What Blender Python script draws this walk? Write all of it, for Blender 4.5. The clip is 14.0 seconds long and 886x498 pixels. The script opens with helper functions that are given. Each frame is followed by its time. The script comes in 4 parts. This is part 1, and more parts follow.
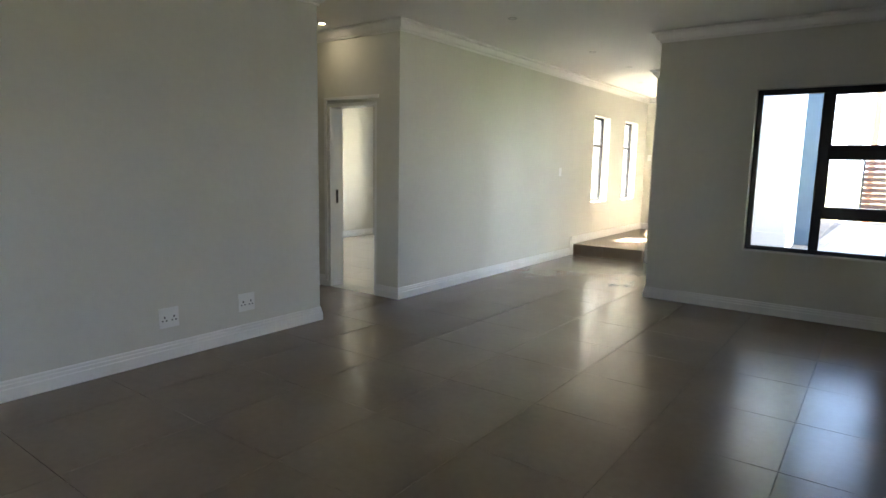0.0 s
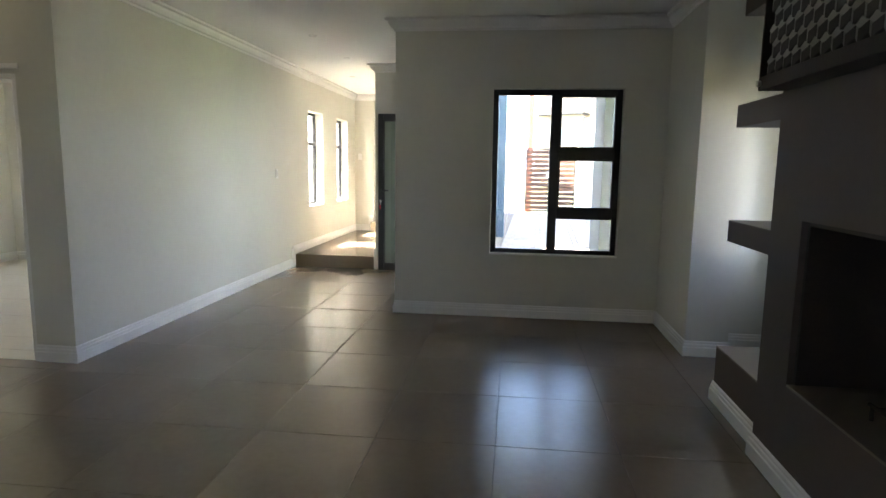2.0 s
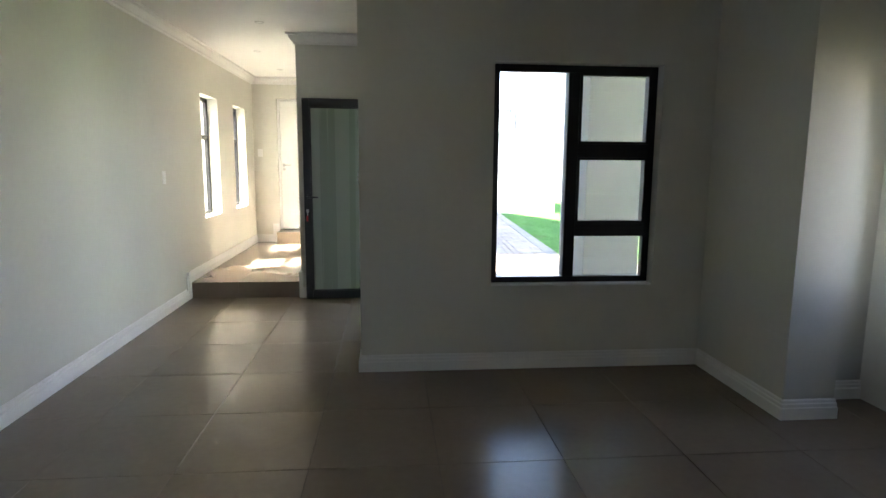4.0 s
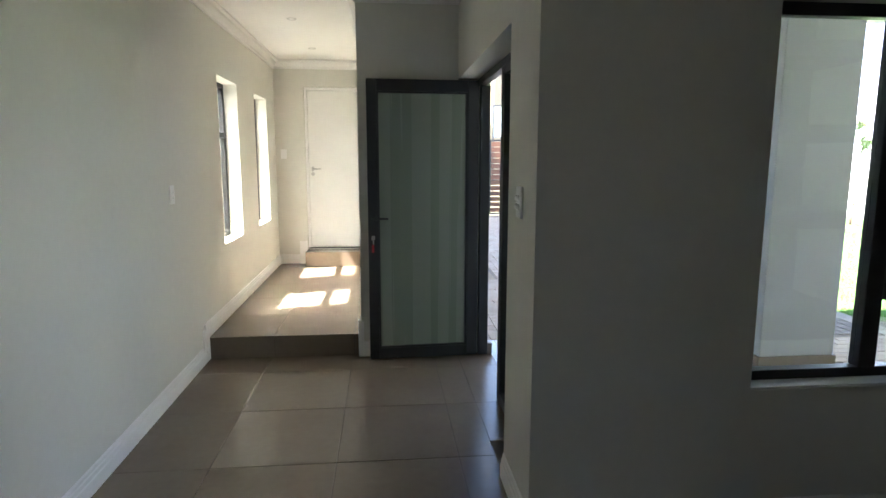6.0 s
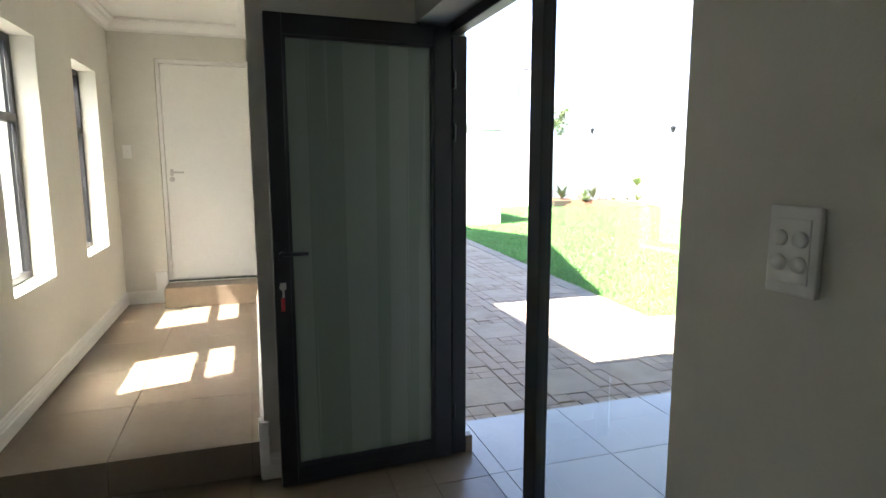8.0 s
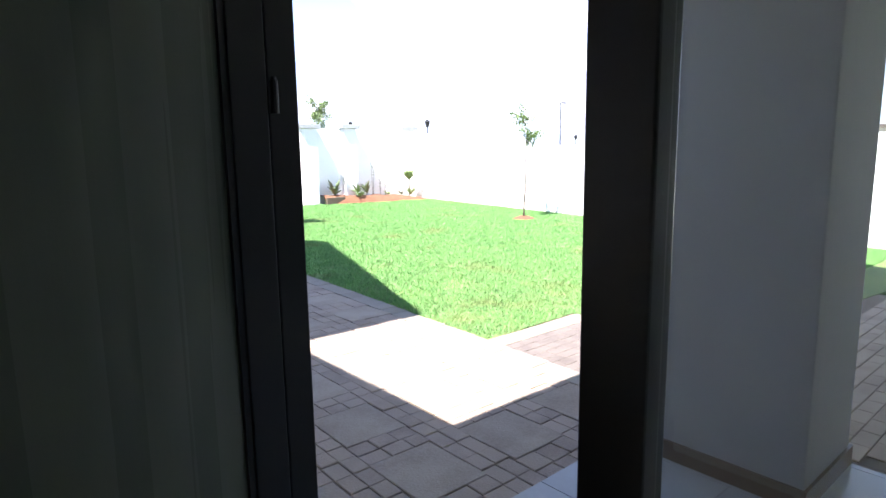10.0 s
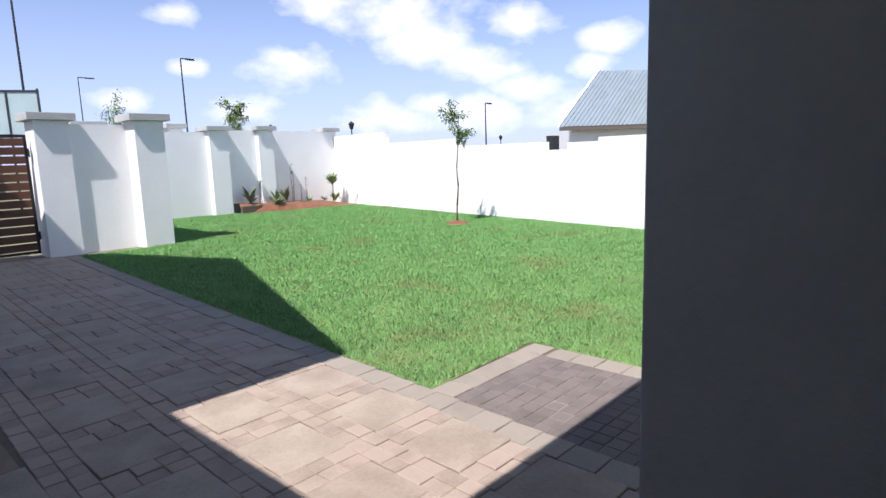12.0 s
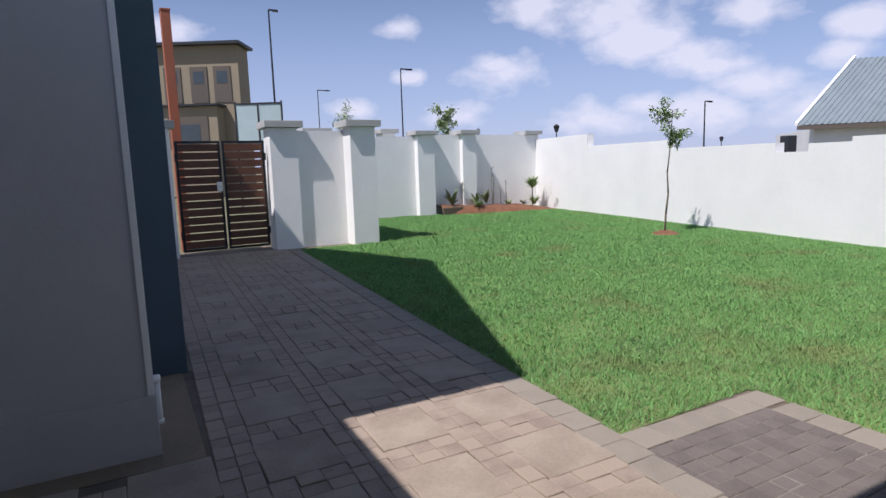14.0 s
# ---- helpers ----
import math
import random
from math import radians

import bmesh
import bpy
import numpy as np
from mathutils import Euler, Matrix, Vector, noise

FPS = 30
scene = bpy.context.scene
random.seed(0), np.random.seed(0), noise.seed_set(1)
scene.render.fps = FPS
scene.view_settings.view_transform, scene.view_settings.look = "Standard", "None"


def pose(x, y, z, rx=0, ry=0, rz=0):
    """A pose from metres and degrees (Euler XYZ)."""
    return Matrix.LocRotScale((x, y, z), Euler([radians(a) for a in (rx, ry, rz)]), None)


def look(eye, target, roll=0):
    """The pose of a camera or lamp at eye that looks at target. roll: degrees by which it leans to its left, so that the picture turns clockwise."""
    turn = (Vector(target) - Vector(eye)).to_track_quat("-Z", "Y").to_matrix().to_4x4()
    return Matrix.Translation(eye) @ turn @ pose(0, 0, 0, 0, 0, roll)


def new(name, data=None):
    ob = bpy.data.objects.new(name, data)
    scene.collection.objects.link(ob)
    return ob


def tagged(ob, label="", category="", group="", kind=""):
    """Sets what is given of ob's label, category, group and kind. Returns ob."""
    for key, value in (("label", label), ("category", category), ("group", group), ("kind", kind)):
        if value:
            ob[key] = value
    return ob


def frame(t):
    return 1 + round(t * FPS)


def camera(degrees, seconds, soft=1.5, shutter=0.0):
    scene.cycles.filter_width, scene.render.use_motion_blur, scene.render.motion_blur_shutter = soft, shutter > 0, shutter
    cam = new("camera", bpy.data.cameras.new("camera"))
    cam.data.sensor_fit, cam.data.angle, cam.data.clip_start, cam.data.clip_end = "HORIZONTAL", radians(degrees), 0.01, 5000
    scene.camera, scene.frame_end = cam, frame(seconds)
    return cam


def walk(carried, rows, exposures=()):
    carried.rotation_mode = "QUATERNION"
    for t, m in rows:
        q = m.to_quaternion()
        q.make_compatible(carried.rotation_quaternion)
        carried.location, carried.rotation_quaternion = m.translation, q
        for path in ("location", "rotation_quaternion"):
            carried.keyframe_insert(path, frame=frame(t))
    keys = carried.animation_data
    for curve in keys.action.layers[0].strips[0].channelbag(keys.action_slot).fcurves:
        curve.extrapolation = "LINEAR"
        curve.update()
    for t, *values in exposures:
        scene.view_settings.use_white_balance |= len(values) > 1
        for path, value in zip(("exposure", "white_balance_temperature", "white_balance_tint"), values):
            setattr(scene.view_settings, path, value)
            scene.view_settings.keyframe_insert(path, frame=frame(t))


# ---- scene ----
PATH = [
    (0, (3.876, -4.51, 1.375), (2.704, -2.915, 1.093), 1.1),
    (0.5, (3.749, -4.387, 1.397), (2.799, -2.651, 1.11), 1.1),
    (1, (3.551, -4.217, 1.418), (2.817, -2.378, 1.139), 1.1),
    (1.5, (3.283, -3.998, 1.425), (2.789, -2.08, 1.149), 0.9),
    (2, (3.05, -3.726, 1.417), (2.819, -1.759, 1.142), 0.8),
    (4.5, (1.908, -1.746, 1.49), (2.1, 0.223, 1.197), 0.4),
    (5, (1.703, -1.287, 1.518), (1.903, 0.68, 1.221), 0.4),
    (5.5, (1.542, -0.787, 1.531), (1.74, 1.18, 1.227), 0.4),
    (6, (1.366, -0.311, 1.531), (1.563, 1.656, 1.23), 0.1),
    (6.5, (1.233, 0.126, 1.515), (1.447, 2.092, 1.218), 0.2),
    (7, (1.139, 0.58, 1.484), (1.406, 2.542, 1.199), 0.2),
    (7.5, (1.13, 1.011, 1.479), (1.551, 2.946, 1.197), 0.2),
    (8, (1.183, 1.439, 1.481), (1.784, 3.325, 1.194), -0.1),
    (8.5, (1.236, 1.844, 1.504), (2.049, 3.645, 1.202), -0.4),
    (11, (1.849, 3.331, 1.481), (3.28, 4.693, 1.169), -1.4),
    (11.5, (2.066, 3.501, 1.487), (3.523, 4.836, 1.172), -1.7),
    (12, (2.234, 3.672, 1.469), (3.687, 5.009, 1.158), -1.9),
    (12.5, (2.35, 3.815, 1.464), (3.753, 5.206, 1.157), -2.0),
    (13, (2.478, 3.921, 1.461), (3.708, 5.47, 1.165), -2.0),
    (13.5, (2.547, 3.945, 1.464), (3.602, 5.621, 1.179), -1.9),
    (14, (2.563, 3.941, 1.475), (3.494, 5.689, 1.195), -1.8),
]
cam = camera(73.7, 14.0)
walk(cam, [(t, look(eye, to, roll)) for t, eye, to, roll in PATH],
     exposures=[(0.0, 4.8, 6800, 11), (1.0, 4.6, 6750, 11), (2.2, 4.7, 6800, 12), (4.5, 4.12, 6600, 11), (5.0, 3.9, 6500, 11), (5.5, 3.72, 6450, 11), (6.5, 3.9, 6400, 11), (7.5, 3.6, 6500, 11), (8.7, 2.85, 6450, 14), (10.8, 1.5, 6000, 17), (11.5, 0.92, 6050, 17), (12.5, 0.6, 6050, 18), (13.2, 0.38, 6100, 18), (14.0, 0.15, 6100, 18)])


# ---------- world, sun ----------
SUN = Vector((1.0, 0.29, -1.68)).normalized()
world = bpy.data.worlds.new("sky")
scene.world = world
world.use_nodes = True
wn, wl = world.node_tree.nodes, world.node_tree.links
bg = wn["Background"]
sky = wn.new("ShaderNodeTexSky")
sky.sky_type, sky.sun_disc = "NISHITA", False
sky.sun_elevation = math.asin(-SUN.z)
sky.sun_rotation = math.atan2(-SUN.x, -SUN.y)
sky.altitude, sky.dust_density, sky.ozone_density = 1500, 0.3, 2.2
tc = wn.new("ShaderNodeTexCoord")


def world_math(op, a, b=None, c=None, clamp=False):
    n = wn.new("ShaderNodeMath")
    n.operation, n.use_clamp = op, clamp
    for k, v in enumerate((a, b, c)):
        if v is None:
            continue
        if isinstance(v, (int, float)):
            n.inputs[k].default_value = v
        else:
            wl.new(v, n.inputs[k])
    return n.outputs[0]


# cumulus: soft lobes about these bearings (yaw to the left of +y, height, radius), broken up by noise
CLOUDS = [(-34.7, 8.1, 5.4), (-33.6, 8.9, 3.2), (-43.3, 12.8, 7.6), (-37.3, 13.7, 4.6), (-46.3, 10.4, 6.4), (-50.5, 8.6, 5.2), (-52.1, 7.9, 3.5), (-55.4, 11.4, 5), (-46.3, 5.1, 3.5),
          (-55.8, 5.8, 4), (-61.6, 7.8, 2.8), (-63.1, 9.8, 3.6), (-24.9, 12.3, 2.8), (-5.2, 11.8, 4), (-29.6, 4.6, 3.8), (-20, 5.4, 2.6), (-59.5, 3.7, 5.4), (-51.5, 3.8, 5.4), (-42.4, 3.6, 5.2), (-25.4, 8.3, 1.9),
          (-75, 9, 6), (-90, 14, 9), (20, 14, 9), (60, 20, 12), (-125, 18, 12), (150, 20, 14), (-160, 25, 12)]
dens = None
for yaw, up, rad in CLOUDS:
    a, e = radians(yaw), radians(up)
    c = (-math.sin(a) * math.cos(e), math.cos(a) * math.cos(e), math.sin(e))
    sub = wn.new("ShaderNodeVectorMath")
    sub.operation = "SUBTRACT"
    wl.new(tc.outputs["Generated"], sub.inputs[0])
    sub.inputs[1].default_value = c
    mul = wn.new("ShaderNodeVectorMath")
    mul.operation = "MULTIPLY"
    wl.new(sub.outputs[0], mul.inputs[0])
    mul.inputs[1].default_value = (1, 1, 2.3)
    ln = wn.new("ShaderNodeVectorMath")
    ln.operation = "LENGTH"
    wl.new(mul.outputs[0], ln.inputs[0])
    lobe = world_math("MULTIPLY_ADD", ln.outputs["Value"], -1 / math.tan(radians(rad)), 1.0)
    dens = lobe if dens is None else world_math("MAXIMUM", dens, lobe)
dens = world_math("MAXIMUM", dens, -0.6)
mp = wn.new("ShaderNodeMapping")
mp.inputs["Scale"].default_value = (1, 1, 1.8)
wl.new(tc.outputs["Generated"], mp.inputs[0])
nz = wn.new("ShaderNodeTexNoise")
nz.inputs["Scale"].default_value, nz.inputs["Detail"].default_value, nz.inputs["Roughness"].default_value = 11, 8, 0.58
wl.new(mp.outputs[0], nz.inputs["Vector"])
cl = world_math("MULTIPLY_ADD", nz.outputs["Fac"], 2.6, -1.42)
cl = world_math("ADD", cl, world_math("MULTIPLY", dens, 1.1))
cl = world_math("MULTIPLY", cl, 1.25, clamp=True)
cl = world_math("MULTIPLY", cl, 0.8)
mix = wn.new("ShaderNodeMix")
mix.data_type = "RGBA"
wl.new(cl, mix.inputs["Factor"])
low = wn.new("ShaderNodeSeparateXYZ")
wl.new(tc.outputs["Generated"], low.inputs[0])
near_horizon = world_math("MULTIPLY_ADD", low.outputs["Z"], -3.0, 0.85, clamp=True)
air = wn.new("ShaderNodeMix")
air.data_type = "RGBA"
wl.new(near_horizon, air.inputs["Factor"])
wl.new(sky.outputs[0], air.inputs["A"])
air.inputs["B"].default_value = (4.0, 4.6, 6.8, 1)
wl.new(air.outputs["Result"], mix.inputs["A"])
mix.inputs["B"].default_value = (8.0, 8.0, 8.6, 1)
haze = wn.new("ShaderNodeMix")
haze.data_type = "RGBA"
haze.inputs["Factor"].default_value = 0.12
wl.new(mix.outputs["Result"], haze.inputs["A"])
haze.inputs["B"].default_value = (3.6, 3.5, 3.9, 1)
wl.new(haze.outputs["Result"], bg.inputs["Color"])
bg.inputs["Strength"].default_value = 0.10

sun_data = bpy.data.lights.new("sun", "SUN")
sun_data.energy, sun_data.angle, sun_data.color = 4.6, radians(0.55), (1.0, 0.95, 0.87)
sun = new("sun", sun_data)
sun.matrix_world = look((0, 0, 30), Vector((0, 0, 30)) + SUN)


# ---------- materials ----------
def material(name, color, rough=0.6, var=0.12, scale=6.0, bump=0.0, bump_scale=120.0, metal=0.0, rand=0.0, color2=None, island=0.0, streak=None, spec=0.5, coat=0.0, patch=None):
    """Principled surface with two scales of tone variation and a fine relief."""
    m = bpy.data.materials.new(name)
    m.use_nodes = True
    n, l = m.node_tree.nodes, m.node_tree.links
    p = n["Principled BSDF"]
    p.inputs["Roughness"].default_value, p.inputs["Metallic"].default_value = rough, metal
    p.inputs["Specular IOR Level"].default_value = spec
    p.inputs["Coat Weight"].default_value = coat
    co = n.new("ShaderNodeNewGeometry").outputs["Position"]
    if streak:
        mpn = n.new("ShaderNodeMapping")
        mpn.inputs["Scale"].default_value = streak
        l.new(co, mpn.inputs[0])
        co = mpn.outputs[0]
    big = n.new("ShaderNodeTexNoise")
    big.inputs["Scale"].default_value, big.inputs["Detail"].default_value = scale, 5
    small = n.new("ShaderNodeTexNoise")
    small.inputs["Scale"].default_value, small.inputs["Detail"].default_value = scale * 14, 3
    l.new(co, big.inputs["Vector"])
    l.new(co, small.inputs["Vector"])
    add = n.new("ShaderNodeMath")
    add.operation = "MULTIPLY_ADD"
    l.new(small.outputs["Fac"], add.inputs[0])
    add.inputs[1].default_value = 0.45
    l.new(big.outputs["Fac"], add.inputs[2])
    fac = add.outputs[0]
    if rand or island:
        src = n.new("ShaderNodeObjectInfo").outputs["Random"] if rand else n.new("ShaderNodeNewGeometry").outputs["Random Per Island"]
        ra = n.new("ShaderNodeMath")
        ra.operation = "MULTIPLY_ADD"
        l.new(src, ra.inputs[0])
        ra.inputs[1].default_value = rand or island
        l.new(fac, ra.inputs[2])
        fac = ra.outputs[0]
    ramp = n.new("ShaderNodeValToRGB")
    lo, hi = ramp.color_ramp.elements
    lo.position, hi.position = 0.42, 1.05 + 0.6 * (rand or island)
    dark = color2 or tuple(c * (1 - var) for c in color)
    lite = tuple(min(1, c * (1 + var * 0.8)) for c in color)
    lo.color, hi.color = (*dark, 1), (*lite, 1)
    l.new(fac, ramp.inputs[0])
    if patch:
        pn = n.new("ShaderNodeTexNoise")
        pn.inputs["Scale"].default_value, pn.inputs["Detail"].default_value, pn.inputs["Roughness"].default_value = patch[1], 6, 0.7
        l.new(n.new("ShaderNodeNewGeometry").outputs["Position"], pn.inputs["Vector"])
        pr = n.new("ShaderNodeMapRange")
        pr.inputs["From Min"].default_value, pr.inputs["From Max"].default_value, pr.inputs["To Max"].default_value = patch[2], patch[2] + 0.14, patch[3]
        l.new(pn.outputs["Fac"], pr.inputs["Value"])
        px = n.new("ShaderNodeMix")
        px.data_type = "RGBA"
        l.new(pr.outputs[0], px.inputs["Factor"])
        l.new(ramp.outputs[0], px.inputs["A"])
        px.inputs["B"].default_value = (*patch[0], 1)
        l.new(px.outputs["Result"], p.inputs["Base Color"])
    else:
        l.new(ramp.outputs[0], p.inputs["Base Color"])
    if bump:
        bn = n.new("ShaderNodeTexNoise")
        bn.inputs["Scale"].default_value, bn.inputs["Detail"].default_value = bump_scale, 4
        l.new(n.new("ShaderNodeNewGeometry").outputs["Position"], bn.inputs["Vector"])
        b = n.new("ShaderNodeBump")
        b.inputs["Strength"].default_value, b.inputs["Distance"].default_value = bump, 0.01
        l.new(bn.outputs["Fac"], b.inputs["Height"])
        l.new(b.outputs[0], p.inputs["Normal"])
        rr = n.new("ShaderNodeMapRange")
        rr.inputs["To Min"].default_value, rr.inputs["To Max"].default_value = max(0.02, rough - 0.07), min(1, rough + 0.07)
        l.new(big.outputs["Fac"], rr.inputs["Value"])
        l.new(rr.outputs[0], p.inputs["Roughness"])
    return m


def glass(name, color=(0.95, 0.98, 0.97), rough=0.0):
    m = bpy.data.materials.new(name)
    m.use_nodes = True
    p = m.node_tree.nodes["Principled BSDF"]
    p.inputs["Base Color"].default_value = (*color, 1)
    p.inputs["Transmission Weight"].default_value, p.inputs["Roughness"].default_value, p.inputs["IOR"].default_value = 1, rough, 1.45
    return m


def glowing(name, color, strength):
    m = bpy.data.materials.new(name)
    m.use_nodes = True
    p = m.node_tree.nodes["Principled BSDF"]
    p.inputs["Emission Color"].default_value, p.inputs["Emission Strength"].default_value = (*color, 1), strength
    return m


M_WALL = material("wall_paint", (0.66, 0.645, 0.575), 0.75, 0.05, 1.4, 0.12, 180)
M_CEIL = material("ceiling_paint", (0.80, 0.79, 0.76), 0.8, 0.03, 1.2, 0.05, 150)
M_TRIM = material("trim_paint", (0.80, 0.79, 0.76), 0.45, 0.05, 3, 0.05, 90)
M_TILE = material("floor_tile", (0.195, 0.15, 0.107), 0.25, 0.13, 1.6, 0.0, 25, rand=0.06)
M_GROUT = material("grout", (0.125, 0.10, 0.075), 0.9, 0.2, 8)
M_PORCH = material("porch_tile", (0.42, 0.41, 0.39), 0.2, 0.08, 2.5, 0.0, 60, rand=0.2)
M_FRAME = material("black_aluminium", (0.012, 0.012, 0.014), 0.38, 0.2, 9, 0.03, 200)
M_GLASS = glass("window_glass")
# Faint upright streaks in the colour stand in for light reflected in the pane.
M_FROST = material("frosted_glass", (0.185, 0.215, 0.172), 0.28, 0.05, 1.6, 0.04, 220, streak=(9, 1, 0.12), coat=0.3)
M_DOOR = material("white_door_paint", (0.78, 0.77, 0.73), 0.5, 0.04, 2, 0.04, 60)
M_STEEL = material("brushed_steel", (0.55, 0.54, 0.52), 0.3, 0.1, 30, metal=1.0)
M_PLAST = material("white_plastic", (0.82, 0.82, 0.79), 0.35, 0.03, 5)
M_DARK = material("dark_slot", (0.02, 0.02, 0.02), 0.6, 0.2, 9)
M_BROWN = material("fireplace_paint", (0.105, 0.083, 0.07), 0.7, 0.12, 2.5, 0.15, 140)
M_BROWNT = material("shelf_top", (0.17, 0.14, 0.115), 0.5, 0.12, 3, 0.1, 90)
M_SOOT = material("firebox_steel", (0.04, 0.032, 0.028), 0.7, 0.3, 6, 0.1, 70)
M_CUBE_A = material("cube_tile_light", (0.30, 0.29, 0.26), 0.45, 0.1, 20)
M_CUBE_B = material("cube_tile_mid", (0.15, 0.145, 0.13), 0.45, 0.1, 20)
M_CUBE_C = material("cube_tile_dark", (0.055, 0.052, 0.048), 0.45, 0.1, 20)
M_LAMP = glowing("lamp_on", (1.0, 0.86, 0.6), 7)
M_EXT = material("exterior_white", (0.84, 0.835, 0.815), 0.85, 0.05, 1.3, 0.3, 90)
M_EXTG = material("exterior_grey", (0.37, 0.365, 0.36), 0.85, 0.10, 1.6, 0.2, 60)
# Front wall and plinth are toned greyer than the wing's white walls.
M_WING = material("front_wall_grey", (0.50, 0.49, 0.50), 0.85, 0.06, 1.6, 0.15, 60)
M_BLUE = material("exterior_blue", (0.062, 0.094, 0.125), 0.8, 0.08, 1.5, 0.3, 80)
M_CAP = material("pillar_cap", (0.42, 0.42, 0.40), 0.85, 0.1, 3, 0.3, 70)
M_SLAB = material("paving_slab", (0.32, 0.262, 0.203), 0.85, 0.22, 3.5, 0.35, 70, rand=0.25, color2=(0.235, 0.18, 0.135), patch=((0.235, 0.175, 0.13), 1.7, 0.54, 0.55))
M_COB = material("cobble", (0.31, 0.245, 0.19), 0.88, 0.2, 6, 0.4, 90, rand=0.5, color2=(0.215, 0.163, 0.13))
M_DCOB = material("dark_cobble", (0.15, 0.125, 0.11), 0.88, 0.2, 6, 0.5, 90, rand=0.3, color2=(0.11, 0.09, 0.08))
M_COBX = material("cobble_joined", (0.31, 0.245, 0.19), 0.88, 0.2, 6, 0.4, 90, island=0.5, color2=(0.215, 0.163, 0.13))
M_KERB = material("border_stone", (0.265, 0.23, 0.185), 0.88, 0.15, 5, 0.5, 90, rand=0.4)
M_APRON = material("brown_mortar", (0.235, 0.18, 0.12), 0.9, 0.25, 3, 0.4, 60)
M_SAND = material("joint_sand", (0.16, 0.125, 0.095), 0.95, 0.25, 10, 0.5, 120)
M_PALESAND = material("pale_joint_sand", (0.24, 0.21, 0.18), 0.95, 0.2, 10, 0.4, 120)
M_SOIL = material("red_soil", (0.19, 0.085, 0.045), 0.95, 0.35, 5, 1.0, 40)
M_EARTH = material("dry_ground", (0.16, 0.15, 0.08), 0.95, 0.3, 0.2, 0.5, 5)
M_TURF = material("turf_base", (0.15, 0.19, 0.06), 0.95, 0.4, 1.2, 0.8, 60, color2=(0.06, 0.11, 0.035), patch=((0.19, 0.17, 0.075), 1.1, 0.57, 0.6))
M_GRASS = material("grass_blade", (0.125, 0.25, 0.08), 0.7, 0.7, 4.5, island=0.7, color2=(0.014, 0.068, 0.024), spec=0.25, patch=((0.26, 0.225, 0.10), 0.8, 0.54, 0.6))
M_LEAF = material("leaf", (0.22, 0.29, 0.12), 0.55, 0.3, 2, island=0.5, color2=(0.10, 0.17, 0.05))
M_DRYLEAF = material("strap_leaf", (0.10, 0.13, 0.06), 0.6, 0.3, 4, island=0.5, color2=(0.12, 0.06, 0.03))
M_BARK = material("bark", (0.12, 0.09, 0.065), 0.9, 0.3, 25, 0.6, 60)
M_WOOD = material("gate_wood", (0.095, 0.038, 0.02), 0.5, 0.35, 3, 0.15, 60, rand=0.4, streak=(1, 8, 14), color2=(0.045, 0.017, 0.01))
M_ROOF = material("roof_sheet", (0.27, 0.32, 0.34), 0.45, 0.1, 2, 0.05, 30, metal=0.3)
M_BEIGE = material("beige_render", (0.29, 0.24, 0.165), 0.85, 0.08, 0.6, 0.2, 20)
M_SANDY = material("sandy_render", (0.50, 0.43, 0.30), 0.85, 0.06, 0.6, 0.2, 20)
M_TAUPE = material("taupe_render", (0.12, 0.10, 0.082), 0.85, 0.08, 0.6, 0.2, 20)
M_ORANGE = material("orange_render", (0.33, 0.105, 0.055), 0.85, 0.1, 0.7, 0.2, 20)
M_POLE = material("pole_steel", (0.025, 0.027, 0.03), 0.5, 0.2, 3)
M_PANE = material("dark_pane", (0.06, 0.075, 0.085), 0.08, 0.2, 1)
M_SCREEN = material("screen_glass", (0.42, 0.52, 0.52), 0.15, 0.1, 1)
M_RED = material("red_tag", (0.5, 0.03, 0.04), 0.4, 0.1, 30)


# ---------- building helpers ----------
def add_box(bm, x0, x1, y0, y1, z0, z1, bevel=0.0, m=None):
    mat = Matrix.Translation(((x0 + x1) / 2, (y0 + y1) / 2, (z0 + z1) / 2)) @ Matrix.Diagonal((x1 - x0, y1 - y0, z1 - z0, 1))
    vs = bmesh.ops.create_cube(bm, size=1, matrix=(m @ mat) if m else mat)["verts"]
    if bevel:
        es = list({e for v in vs for e in v.link_edges})
        bmesh.ops.bevel(bm, geom=es, offset=bevel, segments=2, affect="EDGES", profile=0.6)
    return bm


def add_tube(bm, p0, p1, r0, r1=None, seg=10):
    p0, p1 = Vector(p0), Vector(p1)
    d = p1 - p0
    m = Matrix.Translation((p0 + p1) / 2) @ d.to_track_quat("Z", "Y").to_matrix().to_4x4()
    bmesh.ops.create_cone(bm, cap_ends=True, segments=seg, radius1=r0, radius2=r0 if r1 is None else r1, depth=d.length, matrix=m)
    return bm


def boxes(*rows, bevel=0.0):
    bm = bmesh.new()
    for r in rows:
        add_box(bm, *r, bevel=bevel)
    return bm


def part(name, bm, mat, parent=None, label="", smooth=False):
    """One mesh object from a bmesh, under a thing or a part if one is given."""
    me = bpy.data.meshes.new(name)
    bm.to_mesh(me)
    bm.free()
    for k in (mat if isinstance(mat, (list, tuple)) else [mat]):
        me.materials.append(k)
    if smooth:
        for p in me.polygons:
            p.use_smooth = True
    ob = new(name, me)
    if parent:
        ob.parent = parent
    if label:
        ob["label"] = label
    return ob


def thing(name, label, category, group="", at=None):
    ob = new(name)
    if at:
        ob.matrix_basis = at
    return tagged(ob, label, category, group)


def structure(ob, label="", category=""):
    return tagged(ob, label, category, "", "structure")


